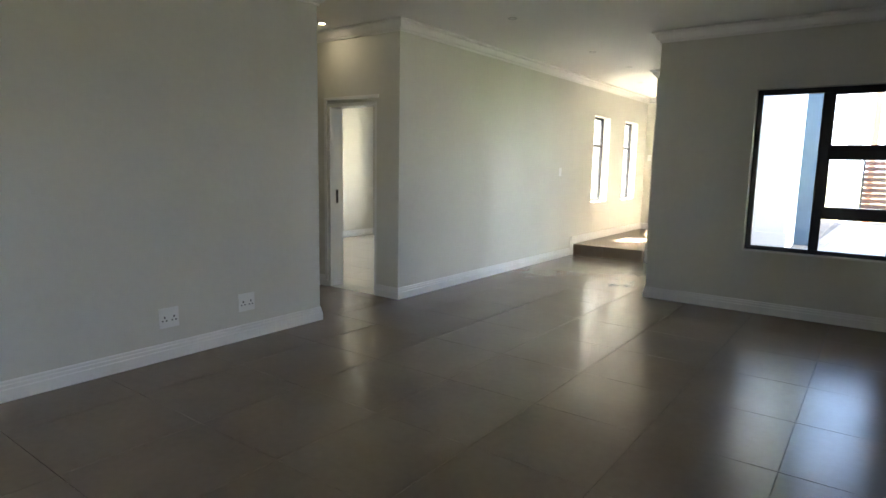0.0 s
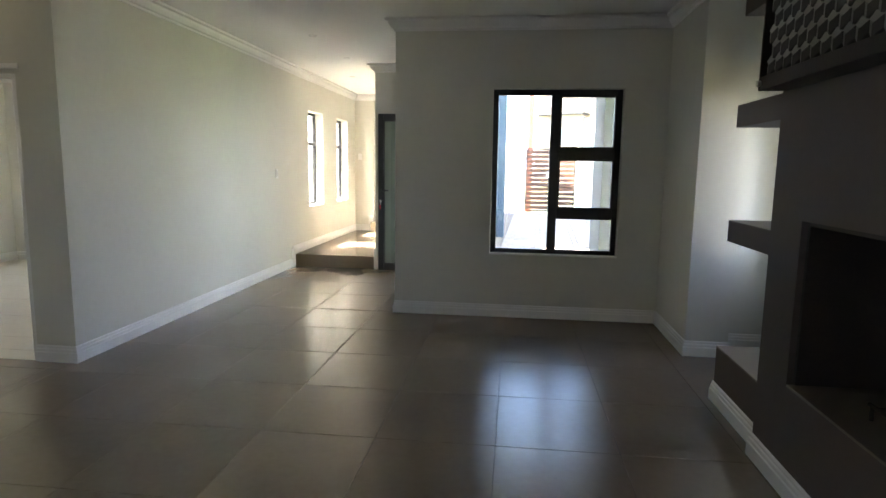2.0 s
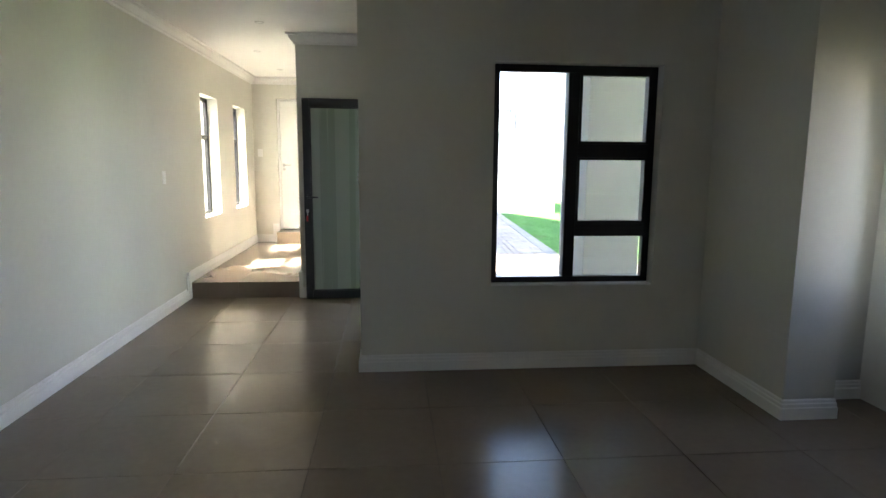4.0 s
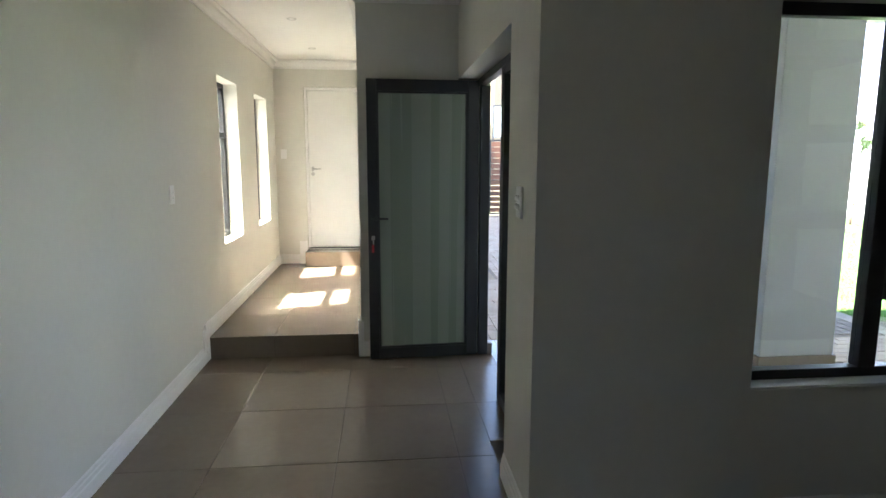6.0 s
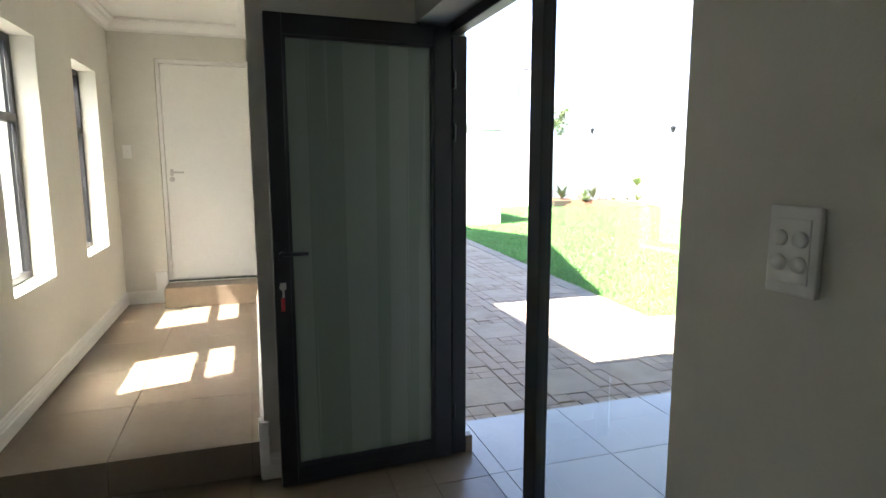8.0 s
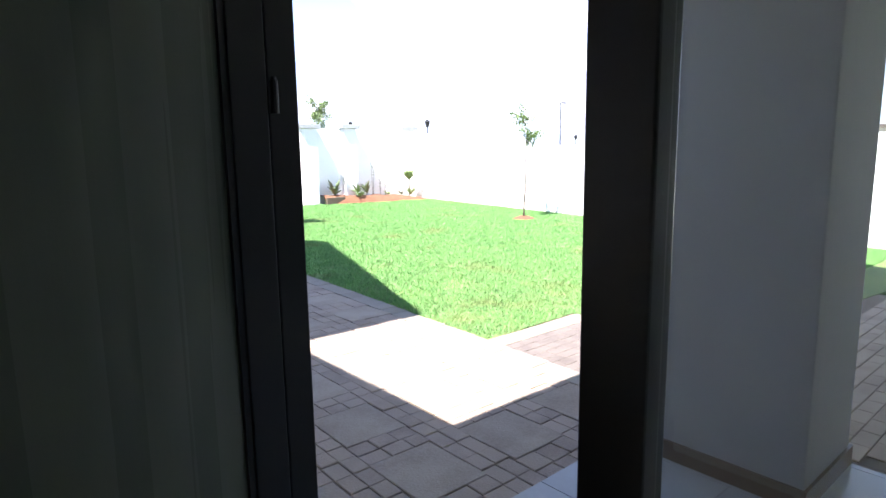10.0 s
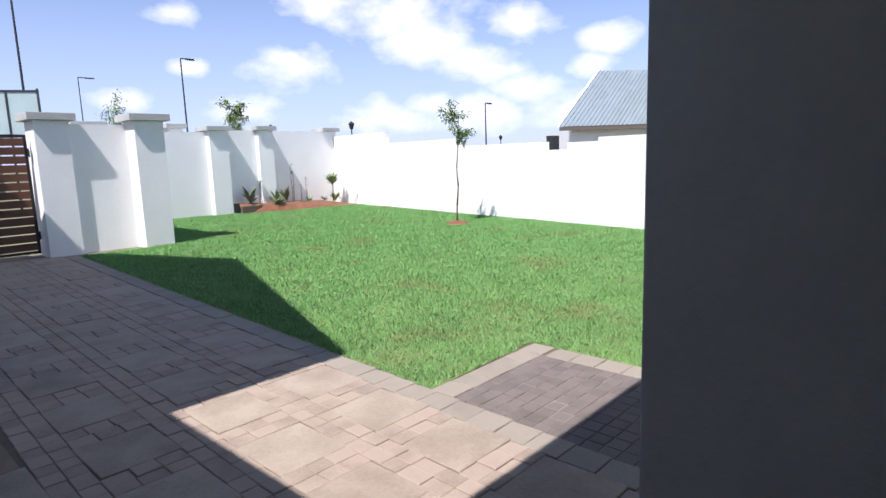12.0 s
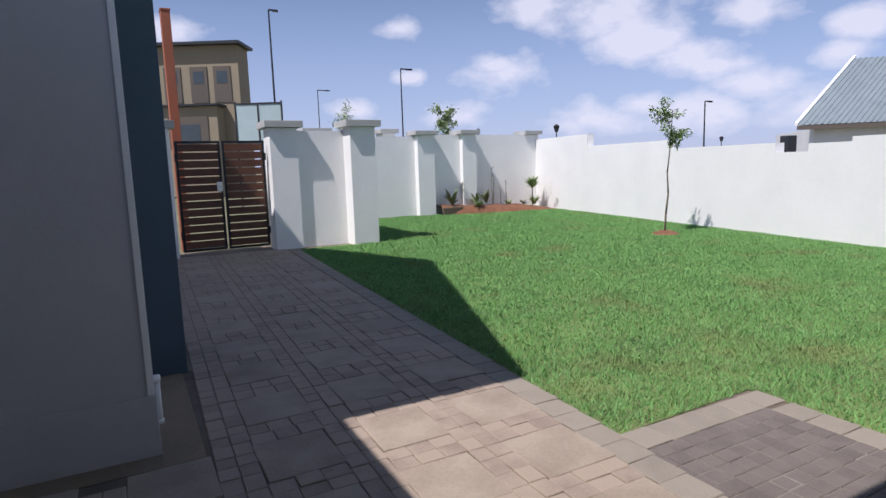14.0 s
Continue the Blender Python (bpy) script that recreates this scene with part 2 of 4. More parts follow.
def pierced(axis, u0, u1, t0, t1, z0, z1, holes=()):
    """A wall whose length runs along x or y, with rectangular holes (u0, u1, z0, z1) that go right through."""
    us = sorted({u0, u1, *[h[k] for h in holes for k in (0, 1)]})
    zs = sorted({z0, z1, *[h[k] for h in holes for k in (2, 3)]})
    bm = bmesh.new()
    for a, b in zip(us, us[1:]):
        col = []
        for c, d in zip(zs, zs[1:]):
            mu, mz = (a + b) / 2, (c + d) / 2
            if any(h[0] < mu < h[1] and h[2] < mz < h[3] for h in holes):
                continue
            if col and abs(col[-1][1] - c) < 1e-6:
                col[-1][1] = d
            else:
                col.append([c, d])
        for c, d in col:
            if axis == "x":
                add_box(bm, a, b, t0, t1, c, d)
            else:
                add_box(bm, t0, t1, a, b, c, d)
    return bm


def moulding(name, path, profile, z=0.0, mat=None):
    """A profile (offset from the wall, height) swept along a path; the room lies to the left of the path."""
    pts = [Vector(p) for p in path]
    bm = bmesh.new()
    rings = []
    for i, p in enumerate(pts):
        ns = []
        for a, b in ((i - 1, i), (i, i + 1)):
            if a >= 0 and b < len(pts):
                d = (pts[b] - pts[a]).normalized()
                ns.append(Vector((-d.y, d.x)))
        if len(ns) == 2:
            n = (ns[0] + ns[1])
            n = n * (1.0 / max(0.2, n.dot(ns[0])))
        else:
            n = ns[0]
        rings.append([bm.verts.new((p.x + n.x * o, p.y + n.y * o, z + h)) for o, h in profile])
    k = len(profile)
    for r, s in zip(rings, rings[1:]):
        for j in range(k):
            bm.faces.new((r[j], s[j], s[(j + 1) % k], r[(j + 1) % k]))
    bm.faces.new(rings[0])
    bm.faces.new(rings[-1][::-1])
    bmesh.ops.recalc_face_normals(bm, faces=bm.faces)
    return structure(part(name, bm, mat or M_TRIM), category="moulding")


BASE = [(-0.004, 0), (0.018, 0), (0.018, 0.068), (0.013, 0.074), (0.013, 0.092), (0.008, 0.098), (0.008, 0.112), (0.002, 0.12), (-0.004, 0.12)]
CORN = [(-0.004, 2.645), (0.014, 2.645), (0.018, 2.662), (0.034, 2.672), (0.052, 2.700), (0.060, 2.722), (0.085, 2.730), (0.085, 2.754), (-0.004, 2.754)]
CEIL = 2.75

# ---------- large structure: house ----------
structure(part("wall_long", pierced("y", 0.0, 7.75, -0.22, 0.0, 0, 2.95, [(4.90, 5.585, 0.80, 2.22), (6.33, 7.005, 0.80, 2.22)]), M_WALL), "long pale greige plastered wall with two slit windows", "wall")
structure(part("wall_bedroom", pierced("x", -4.1, -0.22, 0.0, 0.2, 0, 2.95, [(-1.03, -0.30, 0.0, 2.0)]), M_WALL), "greige wall with an open doorway", "wall")
structure(part("wall_near", boxes((-0.2, 0.0, -8.2, -1.05, 0, 2.95)), M_WALL), "plain greige plastered wall with two sockets", "wall")
structure(part("wall_passage", boxes((-4.1, -0.2, -1.25, -1.05, 0, 2.95), (-4.3, -4.1, -1.25, 4.2, 0, 2.95)), M_WALL), "greige passage wall", "wall")
# The hole is an unseen opening, added so daylight fills the bedroom.
structure(part("wall_bedroom_far", pierced("x", -4.1, -0.22, 4.0, 4.2, 0, 2.95, [(-3.4, -1.2, 0.8, 2.1)]), M_WALL), "greige bedroom wall", "wall")
structure(part("wall_window", pierced("x", 1.93, 4.395, 1.845, 2.095, 0, 2.95, [(2.84, 4.015, 0.60, 2.135)]), M_WALL), "greige wall with a black-framed window", "wall")
structure(part("wall_pier", boxes((1.93, 2.20, 2.095, 2.34, 0, 2.95)), M_WALL), "greige pier beside the glass door", "wall")
structure(part("wall_lintel", boxes((1.93, 2.20, 2.34, 4.20, 2.12, 2.95)), M_WALL), "greige lintel above the glass door", "wall")
structure(part("wall_stub", boxes((1.18, 2.175, 4.20, 4.45, 0, 2.95)), M_WALL), "greige wing wall behind the open door", "wall")
structure(part("wall_step_side", boxes((1.18, 1.41, 4.45, 7.75, 0, 2.95)), M_WALL), "greige side wall of the raised passage", "wall")
structure(part("wall_end", pierced("x", 0.0, 1.18, 7.52, 7.75, 0, 2.95, [(0.37, 1.178, 0.36, 2.43)]), M_WALL), "greige end wall with a white door", "wall")
structure(part("wall_right", boxes((4.395, 4.71, 0.88, 2.095, 0, 2.95), (4.71, 5.35, 1.15, 2.095, 0, 2.95)), M_WALL), "greige stepped wall beside the fireplace", "wall")
# Both openings are out of view, added to brighten the niche and near wall.
structure(part("wall_fireside", pierced("y", -8.2, 1.15, 5.10, 5.35, 0, 2.95, [(0.38, 0.95, 0.80, 1.90), (-7.0, -5.65, 0.6, 2.1)]), M_WALL), "greige wall behind the fireplace with two unseen openings added for light", "wall")
# Opening added behind the camera to let some daylight into the room.
structure(part("wall_back", pierced("x", 0.0, 5.10, -8.2, -8.0, 0, 2.95, [(0.35, 0.85, 0.8, 2.05)]), M_WALL), "greige back wall with a narrow unseen opening added for light", "wall")
structure(part("ceiling", boxes((-4.1, 5.1, -8.0, 1.845, CEIL, 2.95), (0, 1.93, 1.845, 4.2, CEIL, 2.95), (0, 1.18, 4.2, 7.52, CEIL, 2.95), (-4.1, -0.22, 1.845, 4.0, CEIL, 2.95)), M_CEIL), "white painted ceiling with recessed lamps", "ceiling")
structure(part("roof_slab", boxes((-4.4, 5.45, -8.3, 2.1, 2.955, 3.05), (-0.3, 1.80, 2.1, 7.4, 2.955, 3.0), (-4.4, -0.3, 2.1, 4.3, 2.955, 3.05)), M_EXTG), "flat grey roof edge", "roof")
structure(part("porch_ceiling", boxes((2.20, 9.0, 2.095, 4.74, 2.72, 2.92), (1.45, 2.20, 4.455, 4.74, 2.72, 2.92)), M_EXT), "white porch ceiling", "ceiling")
structure(part("wall_porch", boxes((5.35, 9.0, 1.9, 2.095, -0.1, 2.72)), M_EXT), "white outside wall of the porch", "wall")

# floors: bed under the tiles
structure(part("floor", boxes((-4.1, 5.1, -8.0, 1.845, -0.12, -0.005), (0, 2.2, 1.845, 4.22, -0.12, -0.005)), M_GROUT), "taupe porcelain tiled floor", "floor")
step_bed = structure(part("floor_step", boxes((0, 1.18, 4.252, 7.52, -0.1, 0.160)), M_GROUT), "raised taupe tiled floor", "floor")
porch_bed = structure(part("floor_porch", boxes((2.2, 4.70, 2.095, 4.49, -0.12, -0.006)), M_GROUT), "pale grey tiled porch floor", "floor")

# trim
for path in ([(0, 4.16), (0, 0), (-0.30, 0)], [(-1.03, 0), (-4.1, 0)], [(-4.1, -1.05), (0, -1.05), (0, -8.0)],
             [(5.10, 1.15), (4.71, 1.15), (4.71, 0.88), (4.395, 0.88), (4.395, 1.845), (1.93, 1.845), (1.93, 2.335)], [(2.05, 4.20), (1.18, 4.20), (1.18, 4.24)],
             [(-0.22, 4.0), (-4.1, 4.0), (-4.1, 0.2), (-1.1, 0.2)]):
    moulding("baseboard", path, BASE)
moulding("baseboard", [(1.18, 4.245), (1.18, 7.52)], BASE, 0.17)
moulding("baseboard", [(0.28, 7.52), (0, 7.52), (0, 4.245)], BASE, 0.17)
for path in ([(5.10, 1.15), (4.71, 1.15), (4.71, 0.88), (4.395, 0.88), (4.395, 1.845), (1.93, 1.845), (1.93, 4.2), (1.18, 4.2), (1.18, 7.52), (0, 7.52), (0, 0), (-4.1, 0)], [(-4.1, -1.05), (0, -1.05), (0, -8.0)]):
    moulding("cornice", path, CORN)
structure(part("trim_step", boxes((0.001, 0.020, 4.165, 4.245, 0, 0.287), (0.001, 0.014, 4.125, 4.165, 0.0, 0.25), bevel=0.003), M_TRIM), category="moulding")
structure(part("trim_step", boxes((1.155, 1.179, 4.20, 4.245, 0, 0.287), (1.16, 1.20, 4.183, 4.199, 0.0, 0.285), bevel=0.003), M_TRIM), category="moulding")
structure(part("trim_step", boxes((0.265, 0.365, 7.498, 7.519, 0.165, 0.465), (0.285, 0.350, 7.490, 7.4975, 0.165, 0.445), bevel=0.003), M_TRIM), category="moulding")

# room doorway lining
lin = structure(part("door_1", boxes((-1.028, -0.995, 0.004, 0.198, 0, 1.965), (-0.335, -0.302, 0.004, 0.198, 0, 1.965), (-1.028, -0.302, 0.004, 0.198, 1.966, 1.998), (-1.07, -1.03, -0.012, -0.001, 0, 2.03), (-1.07, -0.27, -0.012, -0.001, 2.031, 2.065), bevel=0.003), M_TRIM), "white painted lining of an open doorway", "door frame")
part("strike_plate", boxes((-0.994, -0.990, 0.09, 0.12, 0.93, 1.08)), M_DARK, lin, "dark metal strike plate")


# ---------- windows ----------
def window_w1():
    w = structure(new("window_1"), "black aluminium window with one tall and three small panes", "window")
    y0, y1, x0, x1, z0, z1 = 1.93, 1.985, 2.842, 4.013, 0.602, 2.133
    part("window_frame", boxes((x0, x0 + .05, y0, y1, z0, z1), (x1 - .05, x1, y0, y1, z0, z1), (x0 + .05, x1 - .05, y0, y1, z0, z0 + .05), (x0 + .05, x1 - .05, y0, y1, z1 - .05, z1), bevel=0.004), M_FRAME, w)
    part("mullion", boxes((3.375, 3.455, y0 - .004, y1, z0 + .05, z1 - .05), bevel=0.004), M_FRAME, w)
    for a, b in ((1.505, 1.60), (0.945, 1.04)):
        part("transom", boxes((3.455, x1 - .05, y0 - .004, y1, a, b), bevel=0.004), M_FRAME, w)
    for a, b, c, d in ((x0 + .05, 3.375, z0 + .05, z1 - .05), (3.455, x1 - .05, 1.60, z1 - .05), (3.455, x1 - .05, 1.04, 1.505), (3.455, x1 - .05, z0 + .05, .945)):
        g = part("pane", boxes((a, b, 1.955, 1.959, c, d)), M_GLASS, w)
        g.visible_shadow = False
    for a, b, c, d in ((3.455, x1 - .05, 1.60, z1 - .05), (3.455, x1 - .05, 1.04, 1.505)):
        part("casement", boxes((a, a + .018, y0 - .01, y1, c, d), (b - .018, b, y0 - .01, y1, c, d), (a + .018, b - .018, y0 - .01, y1, c, c + .018), (a + .018, b - .018, y0 - .01, y1, d - .018, d), bevel=0.002), M_FRAME, w)
    part("window_sill", boxes((2.842, 4.013, 1.85, 1.93, 0.6005, 0.612), bevel=0.003), M_TRIM, w)


def slit_window(name, y0, y1):
    w = structure(new(name), "narrow black-framed slit window with a transom", "window")
    x0, x1, z0, z1 = -0.170, -0.122, 0.802, 2.218
    part("window_frame", boxes((x0, x1, y0, y0 + .04, z0, z1), (x0, x1, y1 - .04, y1, z0, z1), (x0, x1, y0 + .04, y1 - .04, z0, z0 + .04), (x0, x1, y0 + .04, y1 - .04, z1 - .04, z1), bevel=0.004), M_FRAME, w)
    part("transom", boxes((x0, x1 + .006, y0 + .04, y1 - .04, 1.72, 1.77), bevel=0.004), M_FRAME, w)
    for c, d in ((z0 + .04, 1.72), (1.77, z1 - .04)):
        part("pane", boxes((-0.148, -0.144, y0 + .04, y1 - .04, c, d)), M_GLASS, w).visible_shadow = False


window_w1()
slit_window("window_2", 4.902, 5.583)
slit_window("window_3", 6.332, 7.003)


# ---------- glass entrance door: fixed frame, side light, open leaf ----------
def lever(parent, mat, x, y, z, sx, sy, label):
    """Lever handle on a rose; sx: way the lever points along x, sy: way it stands off the door."""
    bm = bmesh.new()
    add_box(bm, x - .014, x + .014, min(y, y + sy * .008), max(y, y + sy * .008), z - .03, z + .03, 0.003)
    add_tube(bm, (x, y + sy * .006, z), (x, y + sy * .05, z), .009)
    add_tube(bm, (x, y + sy * .045, z), (x + sx * .11, y + sy * .05, z), .009, .008)
    return part("handle", bm, mat, parent, label, True)


def entrance():
    fr = structure(new("door_2"), "black aluminium door frame with a fixed side light", "door frame")
    x0, x1 = 2.075, 2.135
    part("head", boxes((x0, x1, 2.345, 4.195, 2.07, 2.118), bevel=0.004), M_FRAME, fr)
    part("jamb", boxes((x0, x1, 2.342, 2.485, 0.0, 2.07), bevel=0.004), M_FRAME, fr)
    part("jamb", boxes((x0 + .02, 2.168, 4.150, 4.198, 0.0, 2.07), bevel=0.004), M_FRAME, fr)
    part("mullion", boxes((x0, x1 - .012, 3.19, 3.28, 0.0, 2.07), bevel=0.004), M_FRAME, fr)
    part("side_rail", boxes((x0, x1, 2.485, 3.19, 0.0, 0.07), (x0, x1, 2.485, 3.19, 2.02, 2.07), bevel=0.004), M_FRAME, fr)
    part("pane", boxes((2.103, 2.108, 2.485, 3.19, 0.07, 2.02)), M_GLASS, fr).visible_shadow = False
    structure(part("trim_skirting", boxes((2.169, 2.205, 4.150, 4.199, 0.0, 0.088), bevel=0.003), M_TILE), "taupe tile skirting block", "skirting")

    leaf = thing("glass_door", "open black aluminium door with one frosted glass pane", "door", at=pose(2.075, 4.158, 0, 0, 0, 3.2))
    y0, y1, w, h0, h1 = -0.045, 0.0, 0.83, 0.012, 2.10
    part("leaf_frame", boxes((-w, -w + .072, y0, y1, h0, h1), (-.085, 0, y0, y1, h0, h1), (-w + .072, -.085, y0, y1, h0, h0 + .085), (-w + .072, -.085, y0, y1, h1 - .085, h1), bevel=0.004), M_FRAME, leaf)
    part("glazing_bead", boxes((-w + .072, -w + .086, y0 + .006, y1 - .006, h0 + .085, h1 - .085), (-.099, -.085, y0 + .006, y1 - .006, h0 + .085, h1 - .085), (-w + .086, -.099, y0 + .006, y1 - .006, h0 + .085, h0 + .099), (-w + .086, -.099, y0 + .006, y1 - .006, h1 - .099, h1 - .085)), M_FRAME, leaf)
    part("glass_pane", boxes((-w + .086, -.099, -.026, -.019, h0 + .099, h1 - .099)), M_FROST, leaf, "greenish frosted glass pane")
    lever(leaf, M_FRAME, -w + .035, y0, 1.095, 1, -1, "black lever handle")
    bm = bmesh.new()
    add_tube(bm, (-w + .035, y0 - .008, .945), (-w + .035, y0, .945), .014)
    part("lock_cylinder", bm, M_STEEL, leaf, "steel lock cylinder")
    for hz in (0.25, 1.62, 1.86):
        bm = bmesh.new()
        add_tube(bm, (.012, y0 - .006, hz - .035), (.012, y0 - .006, hz + .035), .009)
        add_tube(bm, (.012, y0 - .006, hz + .035), (.012, y0 - .006, hz + .043), .006)
        part("hinge", bm, M_FRAME, leaf)
    bm = bmesh.new()
    add_tube(bm, (-w + .035, y0 - .03, .945), (-w + .035, y0 - .008, .945), .004)
    add_box(bm, -w + .030, -w + .040, y0 - .034, y0 - .030, .905, .95, .001)
    add_box(bm, -w + .022, -w + .048, y0 - .032, y0 - .028, .94, .97, .002)
    keys = part("bunch_of_keys", bm, M_STEEL)
    keys.matrix_basis = leaf.matrix_basis
    tagged(keys, "steel keys with a red tag in the lock", "keys")
    bm = boxes((-w + .024, -w + .040, y0 - .036, y0 - .030, .845, .903), bevel=.002)
    part("key_tag", bm, M_RED, keys, "red plastic tag")


entrance()


def end_door():
    d = structure(new("door_3"), "closed plain white door at the top of a step", "door")
    part("door_frame", boxes((0.372, 0.405, 7.545, 7.62, 0.362, 2.428), (0.405, 1.176, 7.545, 7.62, 2.39, 2.428), bevel=0.003), M_TRIM, d)
    part("leaf", boxes((0.408, 1.175, 7.565, 7.605, 0.378, 2.387), bevel=0.003), M_DOOR, d)
    part("threshold", boxes((0.372, 1.176, 7.53, 7.56, 0.362, 0.374)), M_DARK, d, "dark metal weather strip")
    lever(d, M_STEEL, 0.455, 7.565, 1.40, 1, -1, "brushed steel lever handle")
    bm = bmesh.new()
    add_tube(bm, (0.455, 7.556, 1.335), (0.455, 7.565, 1.335), .024, seg=16)
    add_tube(bm, (0.455, 7.553, 1.335), (0.455, 7.557, 1.335), .008)
    part("keyhole_plate", bm, M_STEEL, d)


end_door()
step2 = structure(part("step", boxes((0.366, 1.178, 7.245, 7.528, 0.162, 0.345)), M_GROUT), "taupe tiled step below the door", "step")


# ---------- fireplace ----------
def fireplace():
    f = thing("fireplace", "dark brown plastered fireplace with open shelves beside it", "fireplace")
    yb, ye = -0.75, -3.05
    for nm, r in (("breast_pier", (4.275, 5.10, yb - .30, yb, 0, 2.748)), ("breast_pier", (4.275, 5.10, ye, -2.55, 0, 2.748)), ("hearth_base", (4.275, 5.10, -2.55, yb - .30, 0, 0.475)),
                  ("chimney_hood", (4.275, 5.10, -2.55, yb - .30, 1.21, 2.748)), ("back_panel", (4.75, 5.10, -2.55, yb - .30, 0.475, 1.21))):
        part(nm, boxes(r), M_BROWN, f)
    for nm, r in (("firebox_back", (4.72, 4.745, -2.545, yb - .305, .49, 1.205)), ("firebox_side", (4.30, 4.72, -2.545, -2.525, .49, 1.205)), ("firebox_side", (4.30, 4.72, yb - .325, yb - .305, .49, 1.205)), ("firebox_top", (4.30, 4.72, -2.525, yb - .325, 1.19, 1.205))):
        part(nm, boxes(r), M_SOOT, f, "sooty steel lining")
    part("hearth", boxes((4.270, 4.72, -2.54, yb - .31, .476, .488), bevel=.003), M_BROWNT, f, "tiled hearth ledge")
    bm = bmesh.new()
    for i in range(7):
        add_tube(bm, (4.42, -1.45 - i * .13, .545), (4.68, -1.45 - i * .13, .545), .007)
    add_tube(bm, (4.42, -1.40, .545), (4.42, -2.28, .545), .008)
    add_tube(bm, (4.68, -1.40, .545), (4.68, -2.28, .545), .008)
    for x in (4.42, 4.68):
        for y in (-1.42, -2.26):
            add_tube(bm, (x, y, .488), (x, y, .545), .008)
    part("grate", bm, M_SOOT, f, "black iron grate")
    part("bench", boxes((4.325, 5.10, yb + .002, -.005, 0, .335), bevel=.004), M_BROWN, f)
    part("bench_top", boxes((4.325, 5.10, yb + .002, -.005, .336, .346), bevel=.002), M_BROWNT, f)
    for a, b in ((1.0, 1.124), (1.668, 1.792), (2.29, 2.41)):
        s = part("shelf", boxes((4.33, 5.10, yb + .002, -.03, a, b), bevel=.004), M_BROWN, f)
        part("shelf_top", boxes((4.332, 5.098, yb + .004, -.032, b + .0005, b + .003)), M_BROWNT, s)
    moulding("baseboard", [(4.325, yb), (4.325, -.005), (5.10, -.005)], BASE)
    moulding("baseboard", [(4.275, ye), (4.275, yb), (4.325, yb)], BASE)
    return f


fireplace()


def cube_panel():
    """Cladding of grey rhombic tiles that reads as stacked cubes, in a black tray."""
    c = thing("cube_tile_panel", "grey cube-patterned tile panel in a black tray above the hearth", "wall panel")
    y0, y1, z0, z1 = -0.80, -2.95, 1.78, 2.26
    part("tray", boxes((4.145, 4.273, y1, y0, z0, z0 + .06), (4.145, 4.273, y0 - .012, y0, z0 + .06, z1), bevel=.003), M_SOOT, c, "black metal tray")
    part("backing", boxes((4.185, 4.273, y1, y0 - .014, z0 + .06, z1)), M_CUBE_C, c)
    for z in (z0 + .03, z1 - .05):
        bm = bmesh.new()
        add_tube(bm, (4.13, y0 - .02, z), (4.145, y0 - .02, z), .014)
        part("bolt", bm, M_STEEL, c)
    s = 0.045
    w, h = s * math.sqrt(3) / 2, s

    def rhomb(pts, mat):
        bm = bmesh.new()
        out = [bm.verts.new((dx, dy * 0.94, dz * 0.94)) for dx, dy, dz in pts]
        inn = [bm.verts.new((.012, dy, dz)) for dx, dy, dz in pts]
        bm.faces.new(out)
        for i in range(4):
            bm.faces.new((out[i], inn[i], inn[(i + 1) % 4], out[(i + 1) % 4]))
        bmesh.ops.recalc_face_normals(bm, faces=bm.faces)
        me = bpy.data.meshes.new("tile")
        bm.to_mesh(me)
        bm.free()
        me.materials.append(mat)
        return me

    top = rhomb([(-.004, 0, 0), (-.004, w, h / 2), (-.004, 0, h), (-.004, -w, h / 2)], M_CUBE_A)
    left = rhomb([(-.012, 0, 0), (0.0, w, h / 2), (0.0, w, -h / 2), (-.012, 0, -h)], M_CUBE_B)
    right = rhomb([(-.012, 0, 0), (0.0, -w, h / 2), (0.0, -w, -h / 2), (-.012, 0, -h)], M_CUBE_C)
    row = 0
    z = z0 + .06 + h
    while z < z1 - h * .6:
        y = y0 - .05 - (w if row % 2 else 0)
        while y > -2.25:
            for me in (top, left, right):
                ob = new("tile", me)
                ob.parent, ob.location = c, (4.173, y, z)
            y -= 2 * w
        z += 1.5 * h
        row += 1


cube_panel()


# ---------- sockets, switches, lamps ----------
def socket(y):
    s = thing("wall_socket", "white double wall socket above the baseboard", "socket", "wall sockets", pose(0, y, 0.295))
    part("plate", boxes((0.001, 0.011, -.07, .07, -.07, .07), bevel=.004), M_PLAST, s)
    for dy in (-.034, .034):
        part("slot", boxes((0.0112, 0.0125, dy - .005, dy + .005, -.002, .012)), M_DARK, s)
        part("slot", boxes((0.0112, 0.0125, dy - .018, dy - .009, -.024, -.015)), M_DARK, s)
        part("slot", boxes((0.0112, 0.0125, dy + .009, dy + .018, -.024, -.015)), M_DARK, s)
        part("rocker", boxes((0.0112, 0.015, dy - .012, dy + .012, .030, .052), bevel=.002), M_PLAST, s)


socket(-2.425)
socket(-1.80)


def switch(m, w, h, buttons, label):
    s = thing("light_switch", label, "switch", "light switches", m)
    part("plate", boxes((-w / 2, w / 2, -.012, -.001, -h / 2, h / 2), bevel=.004), M_PLAST, s)
    part("insert", boxes((-w / 2 + .012, w / 2 - .012, -.0145, -.0122, -h / 2 + .018, h / 2 - .018), bevel=.001), M_PLAST, s)
    for bx, bz in buttons:
        bm = bmesh.new()
        add_tube(bm, (bx, -.021, bz), (bx, -.0147, bz), .0105, .012, 18)
        part("button", bm, M_PLAST, s, "", True)


